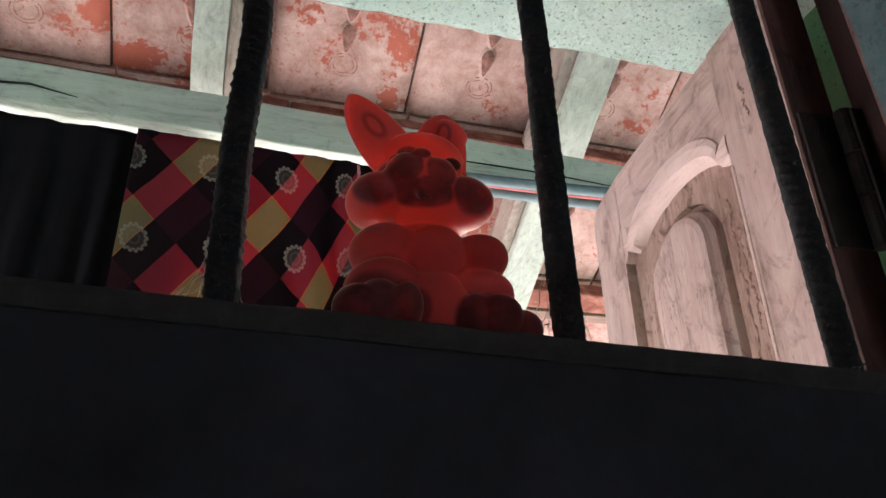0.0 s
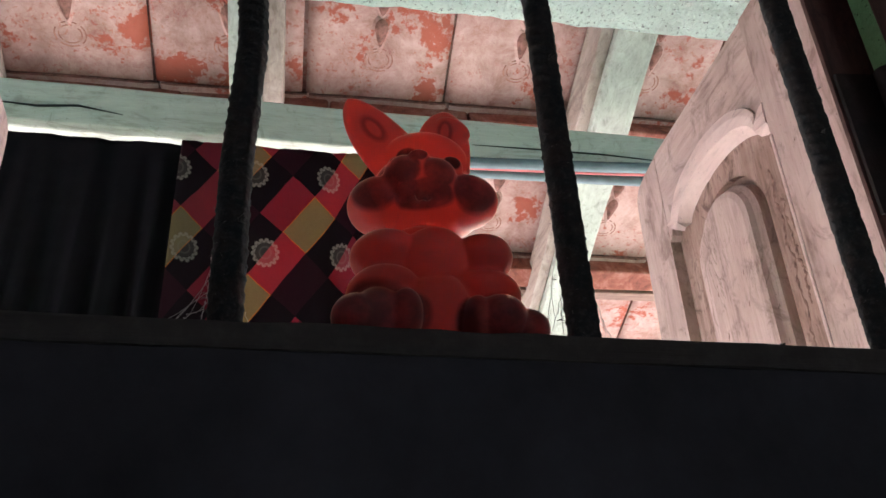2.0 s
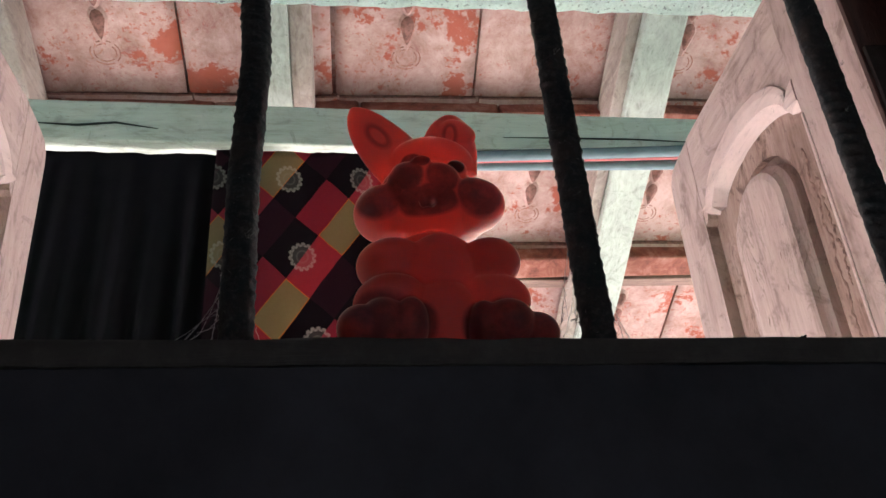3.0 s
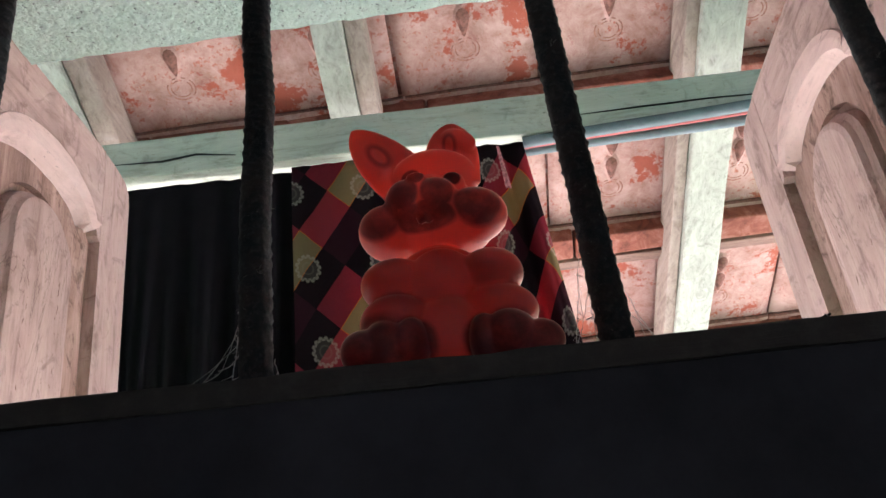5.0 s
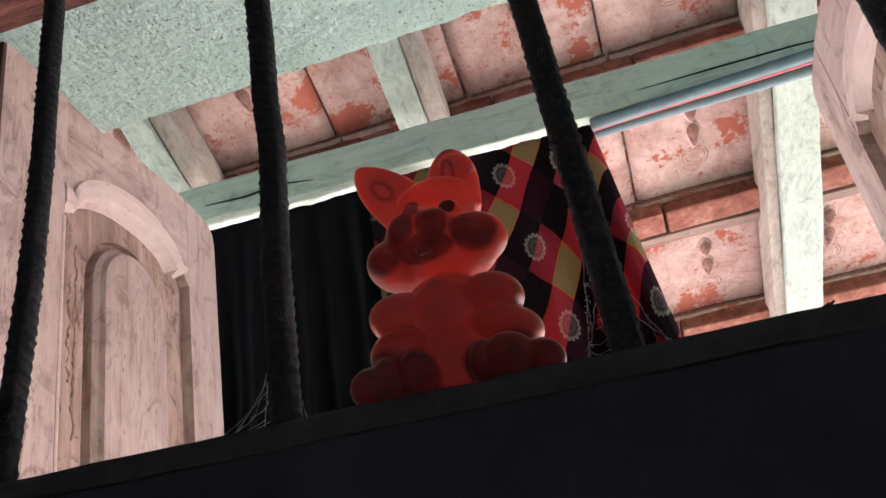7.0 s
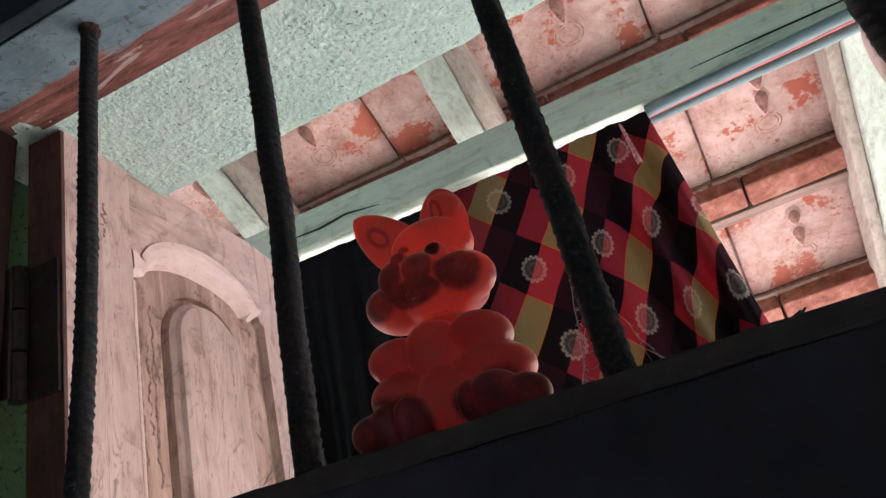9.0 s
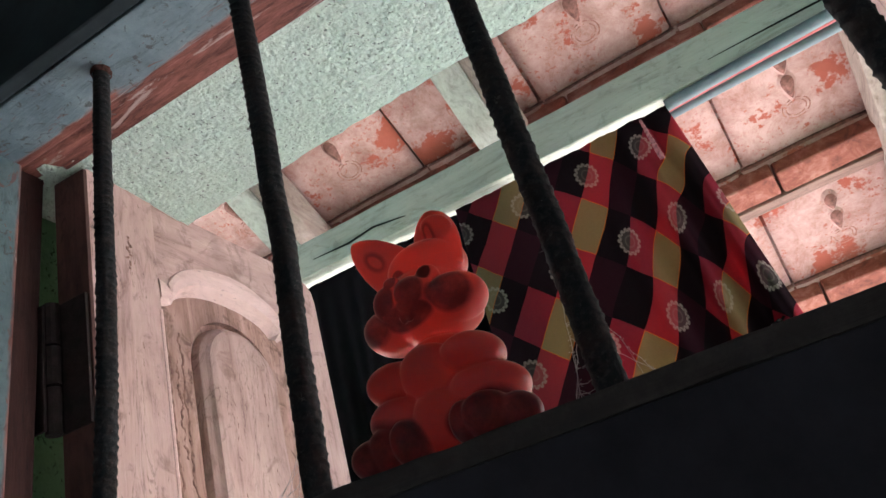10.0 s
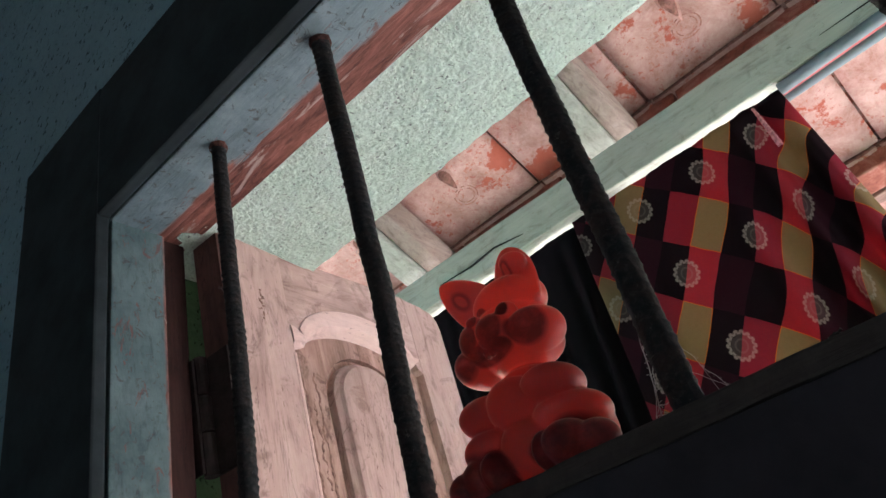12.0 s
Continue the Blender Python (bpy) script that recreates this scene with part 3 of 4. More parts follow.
def build_structure():
    bm = bmesh.new()
    box(bm, -400, 400, -400, 400, -0.6, -0.4)
    tagged(part("ground", bm, MAT["ground"]), "sunlit dry pale earth outside the house", "ground", kind="structure")
    bm = bmesh.new()
    box(bm, -1.6, 2.2, -3.2, FRONT, -0.4, 0.0)
    tagged(part("floor", bm, MAT["concrete"]), "grey concrete floor of the dark room", "floor", kind="structure")
    a, b, z0, z1 = W0 - 0.04, W1 + 0.04, 1.235, 1.695
    bm = bmesh.new()
    box(bm, -1.6, a, FRONT - 0.0005, BACK, 0.0, 2.45)
    box(bm, b, 2.2, FRONT - 0.0005, BACK, 0.0, 2.45)
    box(bm, a, b, FRONT - 0.0005, BACK, 0.0, z0)
    box(bm, a, b, FRONT - 0.0005, BACK, z1, 2.45)
    tagged(part("wall_window", bm, MAT["inner wall"]), "dark teal plastered wall round the window", "wall", kind="structure")
    bm = bmesh.new()
    for x0, x1, q0, q1 in ((-1.6, a, 0.0, 1.648), (b, 2.2, 0.0, 1.648), (a, b, 0.0, z0)):
        box(bm, x0, x1, BACK, BACK + 0.006, q0, q1)
    tagged(part("wall_outer_face", bm, MAT["outer wall"]), "green plaster on the outside of the wall", "wall", kind="structure")
    bm = bmesh.new()
    box(bm, -1.7, -1.6, -3.3, BACK, -0.4, 2.45)
    tagged(part("wall_west", bm, MAT["inner wall"]), "dark teal plastered side wall", "wall", kind="structure")
    bm = bmesh.new()
    box(bm, 2.2, 2.3, -3.3, BACK, -0.4, 2.45)
    tagged(part("wall_east", bm, MAT["inner wall"]), "dark teal plastered side wall", "wall", kind="structure")
    # out of view; the gap is added to let dim light onto the window wall
    bm = bmesh.new()
    box(bm, -1.6, 0.70, -3.3, -3.2, -0.4, 2.45)
    box(bm, 1.13, 2.2, -3.3, -3.2, -0.4, 2.45)
    box(bm, 0.70, 1.13, -3.3, -3.2, 2.05, 2.45)
    tagged(part("wall_back", bm, MAT["inner wall"]), "unseen dark teal plastered back wall with an added gap that lets light in", "wall", kind="structure")
    bm = bmesh.new()
    box(bm, -1.7, 2.3, -3.3, BACK, 2.45, 2.5)
    tagged(part("ceiling", bm, MAT["concrete"]), "plain ceiling over the dark room", "ceiling", kind="structure")
    # rough plastered sunshade slab over the window
    bm = bmesh.new()
    nx, ny = 150, 22
    grid = [[bm.verts.new((-0.75 + 1.6 * i / nx, BACK + (0.186 - BACK) * j / ny, 1.65)) for i in range(nx + 1)] for j in range(ny + 1)]
    for j in range(ny):
        for i in range(nx):
            bm.faces.new((grid[j][i], grid[j][i + 1], grid[j + 1][i + 1], grid[j + 1][i]))
    for v in bm.verts:
        n = noise.noise(v.co * 90) * 0.0016 + noise.noise(v.co * 220) * 0.0012
        v.co.z += n
        if v.co.y > 0.18:
            v.co.y += noise.noise(v.co * 60) * 0.003
    r = bmesh.ops.extrude_face_region(bm, geom=bm.faces[:])
    for v in r["geom"]:
        if isinstance(v, bmesh.types.BMVert):
            v.co.z = 1.72
    tagged(part("soffit", bm, MAT["soffit"], smooth=False), "rough pale green plastered sunshade slab over the window", "slab", kind="structure")


    # fins like the soffit's plaster, but in deep green to paint their shade
    for name, x0, x1 in (("side_fin_1", W0 - 0.125, W0 - 0.055), ("side_fin_2", W1 + 0.055, W1 + 0.125)):
        bm = bmesh.new()
        box(bm, x0, x1, BACK + 0.007, 0.184, 0.9, 1.6515, 0.004)
        tagged(part(name, bm, MAT["outer wall"]), "rough green plastered fin beside the window, its shade in the deep green", "wall", kind="structure")


build_structure()


# ---- window frame and bars ----
def build_window():
    w = thing("window_1", (0, 0, 0))
    zs = SILL
    bm = bmesh.new()
    box(bm, W0 - 0.045, W1 + 0.045, FRONT, 0.03, HEAD, HEAD + 0.06, 0.0015)
    box(bm, W0 - 0.045, W1 + 0.045, 0.03, 0.06, HEAD + 0.006, HEAD + 0.06, 0.0015)
    tilt(rough_up(bm, 0.0008, 30))
    part("head", bm, MAT["frame"], w, "blue-grey paint peeling to red-brown wood")
    for x0, x1, s in ((W0 - 0.045, W0, -1), (W1, W1 + 0.045, 1)):
        bm = bmesh.new()
        box(bm, x0, x1, FRONT + 0.001, 0.028, SILL - 0.05, HEAD + 0.02, 0.0015)
        q0, q1 = (x0, x1 - 0.012) if s < 0 else (x0 + 0.012, x1)
        rough_up(bm, 0.0008, 30)
        part("jamb", bm, MAT["jamb"], w, "chipped teal-grey paint, darkened where the jamb gets less light")
        bm = bmesh.new()
        box(bm, q0, q1, 0.0283, 0.055, SILL - 0.05, HEAD + 0.03, 0.0015)
        part("rebate", rough_up(bm, 0.0008, 30), MAT["rebate"], w, "bare red-brown wood painted dark for its shade")
    bm = long_box(W0 - 0.045, W1 + 0.045, -0.036, 0.06, SILL - 0.0088, SILL, 0, 90, 0.0012, 0.0007, 60, 3.0)
    tilt(bm)
    part("sill", bm, MAT["sill"], w, "dark dusty wooden sill rail")
    tagged(w, "small barred window frame with peeling blue-grey paint", "window", kind="structure")
    # boards added where the wall only darkens in shade towards the frame
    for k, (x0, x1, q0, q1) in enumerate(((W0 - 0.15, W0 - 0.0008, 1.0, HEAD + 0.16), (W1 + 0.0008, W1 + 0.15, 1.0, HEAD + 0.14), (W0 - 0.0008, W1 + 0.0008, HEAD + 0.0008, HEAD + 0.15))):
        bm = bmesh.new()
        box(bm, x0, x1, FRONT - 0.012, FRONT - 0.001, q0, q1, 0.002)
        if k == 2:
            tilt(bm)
        part("architrave", bm, MAT["architrave"], w, "added black board standing for the shade round the frame")
    # near-black board under the sill, towards the room
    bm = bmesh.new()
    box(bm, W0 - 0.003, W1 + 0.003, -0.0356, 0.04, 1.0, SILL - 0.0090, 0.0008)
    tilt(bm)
    tagged(part("trim", bm, MAT["sill board"]), "near-black board under the window sill", "trim", kind="structure")


def smooth_at(values, f):
    """A smooth curve through evenly spaced values, read at f from 0 to 1."""
    n = len(values) - 1
    i = min(n - 1, max(0, int(f * n)))
    u = f * n - i
    a, b = values[i], values[i + 1]
    p, q = values[max(0, i - 1)], values[min(n, i + 2)]
    return 0.5 * (2 * a + (b - p) * u + (2 * p - 5 * a + 4 * b - q) * u * u + (3 * a - p - 3 * b + q) * u ** 3)


def build_bar(x, sway, lean, r, seed):
    """A ribbed reinforcing bar set upright between sill and head; sway and lean are its bends in millimetres, from its foot to its top."""
    z0, z1 = SILL + LEVEL * x - 0.012, HEAD + LEVEL * x + 0.008
    n, sides = 520, 24
    rnd = random.Random(int(seed * 10))

    def centre(f):
        return Vector((0.001 * smooth_at(sway, f), 0.001 * smooth_at(lean, f), z0 + (z1 - z0) * f))

    bm = bmesh.new()
    rings = []
    for i in range(n + 1):
        f = i / n
        c = centre(f)
        z = c.z
        ring = []
        for k in range(sides):
            a = 2 * math.pi * k / sides
            side = math.cos(a)
            rib = max(0.0, math.cos(2 * math.pi * (z / 0.0058 + (0.25 if side > 0 else -0.25) * math.sin(a) * 2 + seed))) ** 2
            worn = 0.6 + 0.8 * noise.noise(Vector((side * 3, z * 40, seed)))
            rad = r - 0.0003 + 0.0008 * rib * min(1, abs(side) * 1.8) * worn + (0.0006 if abs(side) < 0.17 else 0)
            rad += 0.0005 * noise.noise(Vector((math.cos(a) * 3, math.sin(a) * 3, z * 170 + seed * 7)))
            rad += 0.0003 * noise.noise(Vector((math.cos(a) * 8, math.sin(a) * 8, z * 600 + seed * 7)))
            ring.append(bm.verts.new((c.x + rad * math.cos(a + 0.7), c.y + rad * math.sin(a + 0.7), z)))
        rings.append(ring)
    for r0, r1 in zip(rings, rings[1:]):
        for k in range(sides):
            bm.faces.new((r0[k], r0[(k + 1) % sides], r1[(k + 1) % sides], r1[k]))
    bm.faces.new(rings[0])
    bm.faces.new(rings[-1])
    ob = part("window_bar", bm, MAT["bar"], smooth=True)
    ob.location.x = x
    top = centre((z1 - 0.0075 - z0) / (z1 - z0))
    bm = bmesh.new()
    r0 = [bm.verts.new((top.x + (r + 0.0018 + 0.001 * noise.noise(Vector((k, seed, 0)))) * math.cos(2 * math.pi * k / 14), top.y + (r + 0.0018 + 0.001 * noise.noise(Vector((k, seed, 3)))) * math.sin(2 * math.pi * k / 14), z1 - 0.0075)) for k in range(14)]
    r1 = [bm.verts.new((top.x + (v.co.x - top.x) * 0.86, top.y + (v.co.y - top.y) * 0.86, z1 - 0.0125)) for v in r0]
    for k in range(14):
        bm.faces.new((r0[k], r0[(k + 1) % 14], r1[(k + 1) % 14], r1[k]))
    part("collar", rough_up(bm, 0.0012, 260, seed), MAT["rust"], ob, "crust of red rust")
    # fine dusty lint that clings to the ribs
    bm = bmesh.new()
    for k in range(150):
        f = 0.03 + 0.94 * rnd.random()
        c, a = centre(f), rnd.uniform(0, 2 * math.pi)
        out = Vector((math.cos(a), math.sin(a), 0))
        p = c + out * (r - 0.0002)
        size = rnd.uniform(0.0008, 0.0022)
        way = (out * rnd.uniform(0.25, 0.9) + Vector((rnd.uniform(-0.6, 0.6), rnd.uniform(-0.6, 0.6), rnd.uniform(-1.2, 1.0)))) * size
        tube(bm, [p, p + way * 0.5 + out * size * 0.25, p + way], lambda f: 0.00008 * (1.2 - 0.8 * f), 4)
    for k in range(5):
        f = 0.08 + 0.84 * rnd.random()
        c, a = centre(f), rnd.uniform(0, 2 * math.pi)
        out = Vector((math.cos(a), math.sin(a), 0))
        for q in range(9):
            p = c + out * (r - 0.0001) + Vector((rnd.uniform(-1, 1), rnd.uniform(-1, 1), rnd.uniform(-1.5, 1.5))) * 0.0008
            way = (out + Vector((rnd.uniform(-1, 1), rnd.uniform(-1, 1), rnd.uniform(-1, 1)))) * 0.0014
            tube(bm, [p, p + way * 0.6, p + way + out * 0.0004], 0.00009, 4)
    part("lint", bm, MAT["lint"], ob, "grey dusty lint on the ribs")
    return tagged(ob, "dark rusty ribbed steel bar set in the window frame", "window bar", group="bars of the window")


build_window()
build_bar(-0.126, [-0.6, 0.6, 2.2, 1.4, -0.8, -2.6, -3.8], [-4, -3, -2, -1, 0, 1.2, 2.2], 0.0057, 0.3)
build_bar(0.0, [0.6, -0.4, -0.8, -1.2, 0.0, 0.9, -0.6, -0.7, -1.4, -2.4, -3.2, -3.8, -4.4], [-2.0, -1.4, -0.4, 0.2, 0.0, -0.5, -0.8, -0.6, -0.4, -0.2, 0, 0, 0], 0.0064, 1.4)
build_bar(0.13, [0.6, 0.6, 0.1, 0.0, -0.7, -1.0, -1.2, -1.9, -2.2, -1.4, -0.6, 0.2, 0.8], [0, -0.3, -0.4, -0.5, -1.5, -2.4, -2.8, -2.8, -2.4, -1.9, -1.4, -0.8, -0.4], 0.0064, 2.6)
build_bar(0.26, [-0.2, 0.0, 0.1, 0.3, 0.7, 1.2, 1.8], [-0.5] * 7, 0.0062, 3.9)


# ---- shutters ----
def arch(y0, y1, z0, z1, n=18, flat=0.0):
    """Points of a half-ellipse over y0..y1, rising from z0 to z1."""
    c, a = (y0 + y1) / 2, (y1 - y0) / 2
    return [(c - a * math.cos(math.pi * i / n), z0 + (z1 - z0) * math.sin(math.pi * i / n)) for i in range(n + 1)]


def build_shutter(side):
    """A leaf built at its hinge: local +y runs to its free edge, -x*side is its inner face; z from its bottom."""
    s = side                      # -1: the inner face looks to +x; 1: to -x
    width, top, bottom, thick = 0.322, 0.0, -0.40, 0.030
    sh = thing("window_shutter")

    def slab(name, outline, d0, d1, mat, label="", bev=0.0015):
        bm = bmesh.new()
        lo, hi = sorted((s * d0, s * d1))
        prism(bm, outline, 0, lo, hi)
        if bev:
            bmesh.ops.bevel(bm, geom=[e for e in bm.edges if abs(e.calc_face_angle(0)) > 0.6], offset=bev, segments=2, affect='EDGES')
        return part(name, bm, mat, sh, label)

    st0, st1 = 0.070, 0.262        # inner edges of the two stiles
    # stiles, the free one with a clipped top corner
    slab("stile", [(0, bottom), (st0, bottom), (st0, top), (0, top)], 0, thick, MAT["shutter"])
    slab("stile", [(st1, bottom), (width, bottom), (width, top - 0.030), (width - 0.003, top - 0.017), (width - 0.012, top - 0.009), (width - 0.030, top - 0.005), (st1, top - 0.002)], 0.001, thick, MAT["shutter"])
    # top rail with its arched lower edge
    spring, crown = -0.097, -0.066
    pts = [(st0 + 0.0012, top), (st0 + 0.0012, spring)] + arch(st0 + 0.006, st1 - 0.006, spring + 0.004, crown) + [(st1, spring), (st1, top)]
    slab("rail", pts, 0.0015, thick, MAT["shutter rail"], bev=0.0)
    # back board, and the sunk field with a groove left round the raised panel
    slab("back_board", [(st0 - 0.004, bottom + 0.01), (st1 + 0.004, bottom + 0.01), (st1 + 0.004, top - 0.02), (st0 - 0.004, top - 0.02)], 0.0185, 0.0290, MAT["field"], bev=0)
    c, a = 0.1685, 0.0415
    gap = 0.0150
    hole = [(c + a + 0.021, bottom + 0.01)] + [(c + (a + (gap if q > math.pi / 2 else 0.021)) * math.cos(q), -0.142 + 0.050 * math.sin(q)) for q in (math.pi * k / 18 for k in range(19))] + [(c - a - gap, bottom + 0.01)]
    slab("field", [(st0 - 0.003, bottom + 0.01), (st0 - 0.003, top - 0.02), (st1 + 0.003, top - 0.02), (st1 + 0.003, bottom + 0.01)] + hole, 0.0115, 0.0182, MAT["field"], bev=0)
    # thin bead along the hinge stile
    bm = bmesh.new()
    tube(bm, [(s * 0.001, st0 - 0.001, bottom + 0.005), (s * 0.001, st0 - 0.0005, spring - 0.012)], 0.0022, 8)
    part("bead", bm, MAT["moulding"], sh, "thin pale bead")
    # dried mud tracks of insects, wandering down the wood
    for y0, za, zb, dep, wd in ((0.086, -0.112, -0.30, 0.0114, 0.0017), (0.101, -0.118, -0.27, 0.0114, 0.0015), (0.094, -0.145, -0.23, 0.0114, 0.0012), (0.150, -0.17, -0.33, 0.0018, 0.0008), (0.196, -0.16, -0.30, 0.0018, 0.0008), (0.040, -0.05, -0.085, 0.0002, 0.0014), (0.046, -0.07, -0.3, 0.0002, 0.0006)):
        bm = bmesh.new()
        y, p = y0, []
        for k in range(60):
            f = k / 59
            y = y0 + 0.004 * noise.noise(Vector((f * 9, s, y0 * 90))) + 0.0025 * noise.noise(Vector((f * 32, s, y0 * 50)))
            p.append((s * dep, y, za + (zb - za) * f + 0.0016 * noise.noise(Vector((f * 40, 5, y0 * 70)))))
        tube(bm, p, lambda f, w=wd, q=y0: w * max(0.15, 0.75 + 1.1 * noise.noise(Vector((f * 26, q * 80, s)))), 6)
        for v in bm.verts:
            v.co.x = s * dep + (v.co.x - s * dep) * 0.3
        part("mud_track", bm, MAT["mud"], sh, "dried brown insect track")
    # moulding that follows the arch, each end flaring into a fishtail
    bm = bmesh.new()
    outer = [(st0 - 0.001, -0.079), (st0 + 0.006, -0.081), (st0 + 0.013, -0.086)]
    inner = [(st0 + 0.002, -0.103), (st0 + 0.010, -0.101), (st0 + 0.018, -0.097)]
    for k in range(19):
        q = math.pi * (0.10 + 0.80 * k / 18)
        outer.append((0.1655 - 0.089 * math.cos(q), -0.098 + 0.0515 * math.sin(q) ** 0.9))
        inner.append((0.1625 - 0.074 * math.cos(q), -0.103 + 0.0300 * math.sin(q) ** 0.9))
    outer += [(0.2560, -0.0800), (0.2600, -0.0800)]
    inner += [(0.2345, -0.0960), (0.2370, -0.0985)]
    rows = []
    for k, (p, q) in enumerate(zip(outer, inner)):
        sink = 0.0112 if 3 <= k < len(outer) - 2 else 0.0050
        steps = ((0.004, 0.0), (-0.0008, 0.03), (-0.0016, 0.3), (-0.0006, 0.7), (sink, 1.0))
        rows.append([bm.verts.new((s * x, p[0] + (q[0] - p[0]) * f, p[1] + (q[1] - p[1]) * f)) for x, f in steps])
    for r0, r1 in zip(rows, rows[1:]):
        for k in range(4):
            bm.faces.new((r0[k], r0[k + 1], r1[k + 1], r1[k]))
    for r in (rows[0], rows[-1]):
        bm.faces.new(r)
    rough_up(bm, 0.0007, 60)
    part("moulding", bm, MAT["moulding"], sh, "pale pink arched moulding")
    # raised centre panel with a round top and sloping shoulders
    base = [(c - a, bottom + 0.04)] + [(c - a * math.cos(math.pi * i / 16), -0.140 + 0.037 * math.sin(math.pi * i / 16)) for i in range(17)] + [(c + a, bottom + 0.04)]
    bm = bmesh.new()
    rings = []
    for grow, right, depth in ((0.006, 0.020, 0.0186), (0.0045, 0.0190, 0.0110), (0.001, 0.0165, 0.0072), (-0.001, 0.001, 0.0032), (-0.006, -0.004, 0.0016)):
        ring = []
        for y, z in base:
            k = (a + (grow if y < c else grow + (right - grow) * min(1.0, (y - c) / a))) / a
            ring.append(bm.verts.new((s * depth, c + (y - c) * k, z + (grow if z > -0.145 else 0) * math.sin(math.acos(max(-1, min(1, (y - c) / a)))))))
        rings.append(ring)
    for r0, r1 in zip(rings, rings[1:]):
        for k in range(len(base) - 1):
            bm.faces.new((r0[k], r0[k + 1], r1[k + 1], r1[k]))
    bm.faces.new(rings[-1])
    part("panel", bm, MAT["shutter"], sh, "raised round-topped panel")
    # hinge edge, its unlit side put into the colour, and its hinge
    bm = bmesh.new()
    lo, hi = sorted((s * -0.001, s * (thick + 0.001)))
    box(bm, lo, hi, -0.004, -0.0005, bottom, top - 0.002, 0.0006)
    part("hinge_edge", bm, MAT["shutter edge"], sh, "hinge edge coloured dark for the side turned from the light")
    bm = bmesh.new()
    box(bm, *sorted((s * 0.001, s * 0.030)), -0.0068, -0.004, -0.215, -0.115, 0.0006)
    hinge = part("hinge", bm, MAT["iron"], sh, "dark rusty iron hinge")
    bm = bmesh.new()
    tube(bm, [(s * 0.031, -0.0105, -0.215), (s * 0.031, -0.0105, -0.181)], 0.006, 12)
    tube(bm, [(s * 0.031, -0.0105, -0.179), (s * 0.031, -0.0105, -0.150)], 0.0064, 12)
    tube(bm, [(s * 0.031, -0.0105, -0.148), (s * 0.031, -0.0105, -0.115)], 0.006, 12)
    part("knuckle", bm, MAT["iron"], hinge)
    bm = bmesh.new()
    box(bm, *sorted((s * 0.0305, s * 0.046)), -0.019, -0.0165, -0.213, -0.117, 0.0008)
    part("leaf", bm, MAT["iron"], hinge)
    return tagged(sh, "open bare wood window shutter with an arched carved panel", "shutter", group="shutters of the window")


left_shutter = build_shutter(-1)
left_shutter.matrix_basis = pose(-0.2295, 0.068, 1.649, 3.2, 0, 4.0)
right_shutter = build_shutter(1)
right_shutter.matrix_basis = pose(0.3465, 0.068, 1.622, 1.0, 0, -4.5)


# ---- roof over the porch ----
def build_roof():
    # eaves beam
    bm = long_box(-1.1, 1.4, 0.627, 0.668, 1.828, 1.893, 0, 70, 0.003, 0.0015, 9, 5.0)
    tilt(bm)
    beam = part("roof_beam", bm, MAT["beam"])
    tagged(beam, "weathered pale green wooden beam carrying the rafters", "beam")
    bm = bmesh.new()
    for pts, w in (([(-0.40, 1.853), (-0.33, 1.850), (-0.28, 1.856), (-0.222, 1.847)], 0.0016), ([(0.26, 1.848), (0.36, 1.850), (0.46, 1.851), (0.62, 1.846)], 0.0012)):
        tube(bm, [(x, 0.6262, z + LEVEL * x) for x, z in pts], lambda f, w=w: w * (0.3 + math.sin(math.pi * min(0.98, f + 0.02))), 6)
    part("crack", bm, MAT["eye black"], beam, "dark drying crack")
    # rafters, square timbers that follow the slope
    for i, (x0, x1, l0, l1) in enumerate(((-0.505, -0.461, -0.4605, -0.425), (-0.092, -0.046, -0.0455, -0.015), (0.479, 0.546, 0.458, 0.4785), (1.02, 1.085, 0.99, 1.0195))):
        bm = long_box(x0, x1, -0.1, 1.62, 0.0, 0.085, 1, 40, 0.004, 0.003, 7, 9.0 + i)
        for v in bm.verts:
            v.co.z += roof_z(v.co.y) - 0.108
        raf = part("rafter", bm, MAT["rafter"])
        tagged(raf, "pale whitewashed rafter under the roof tiles", "rafter", group="rafters of the roof")
        bm = long_box(l0, l1, -0.1, 1.62, 0.013, 0.085, 1, 40, 0.003, 0.002, 7, 19.0 + i)
        for v in bm.verts:
            v.co.z += roof_z(v.co.y) - 0.108
        part("side_lath", bm, MAT["lath"], raf, "bare pinkish lath nailed to the rafter")
    # conduits and a red cable under the beam
    for name, r, p, q, m, lab in (("conduit", 0.0080, (0.188, 0.6371, 1.8142), (1.0, 0.5613, 1.7925), "conduit", "grey plastic conduit fixed under the beam"),
                                  ("cable", 0.0034, (0.188, 0.6443, 1.8113), (1.0, 0.583, 1.792), "red cable", "thin red cable beside the conduits"),
                                  ("conduit", 0.0078, (0.188, 0.6546, 1.811), (1.0, 0.6075, 1.7868), "conduit", "grey plastic conduit fixed under the beam")):
        bm = bmesh.new()
        tube(bm, [tuple(a + (b - a) * i / 12 + (0.0005 * math.sin(i * 1.3) if k == 2 else 0) for k, (a, b) in enumerate(zip(p, q))) for i in range(13)], r, 14)
        tagged(part(name, bm, MAT[m], smooth=True), lab, name)


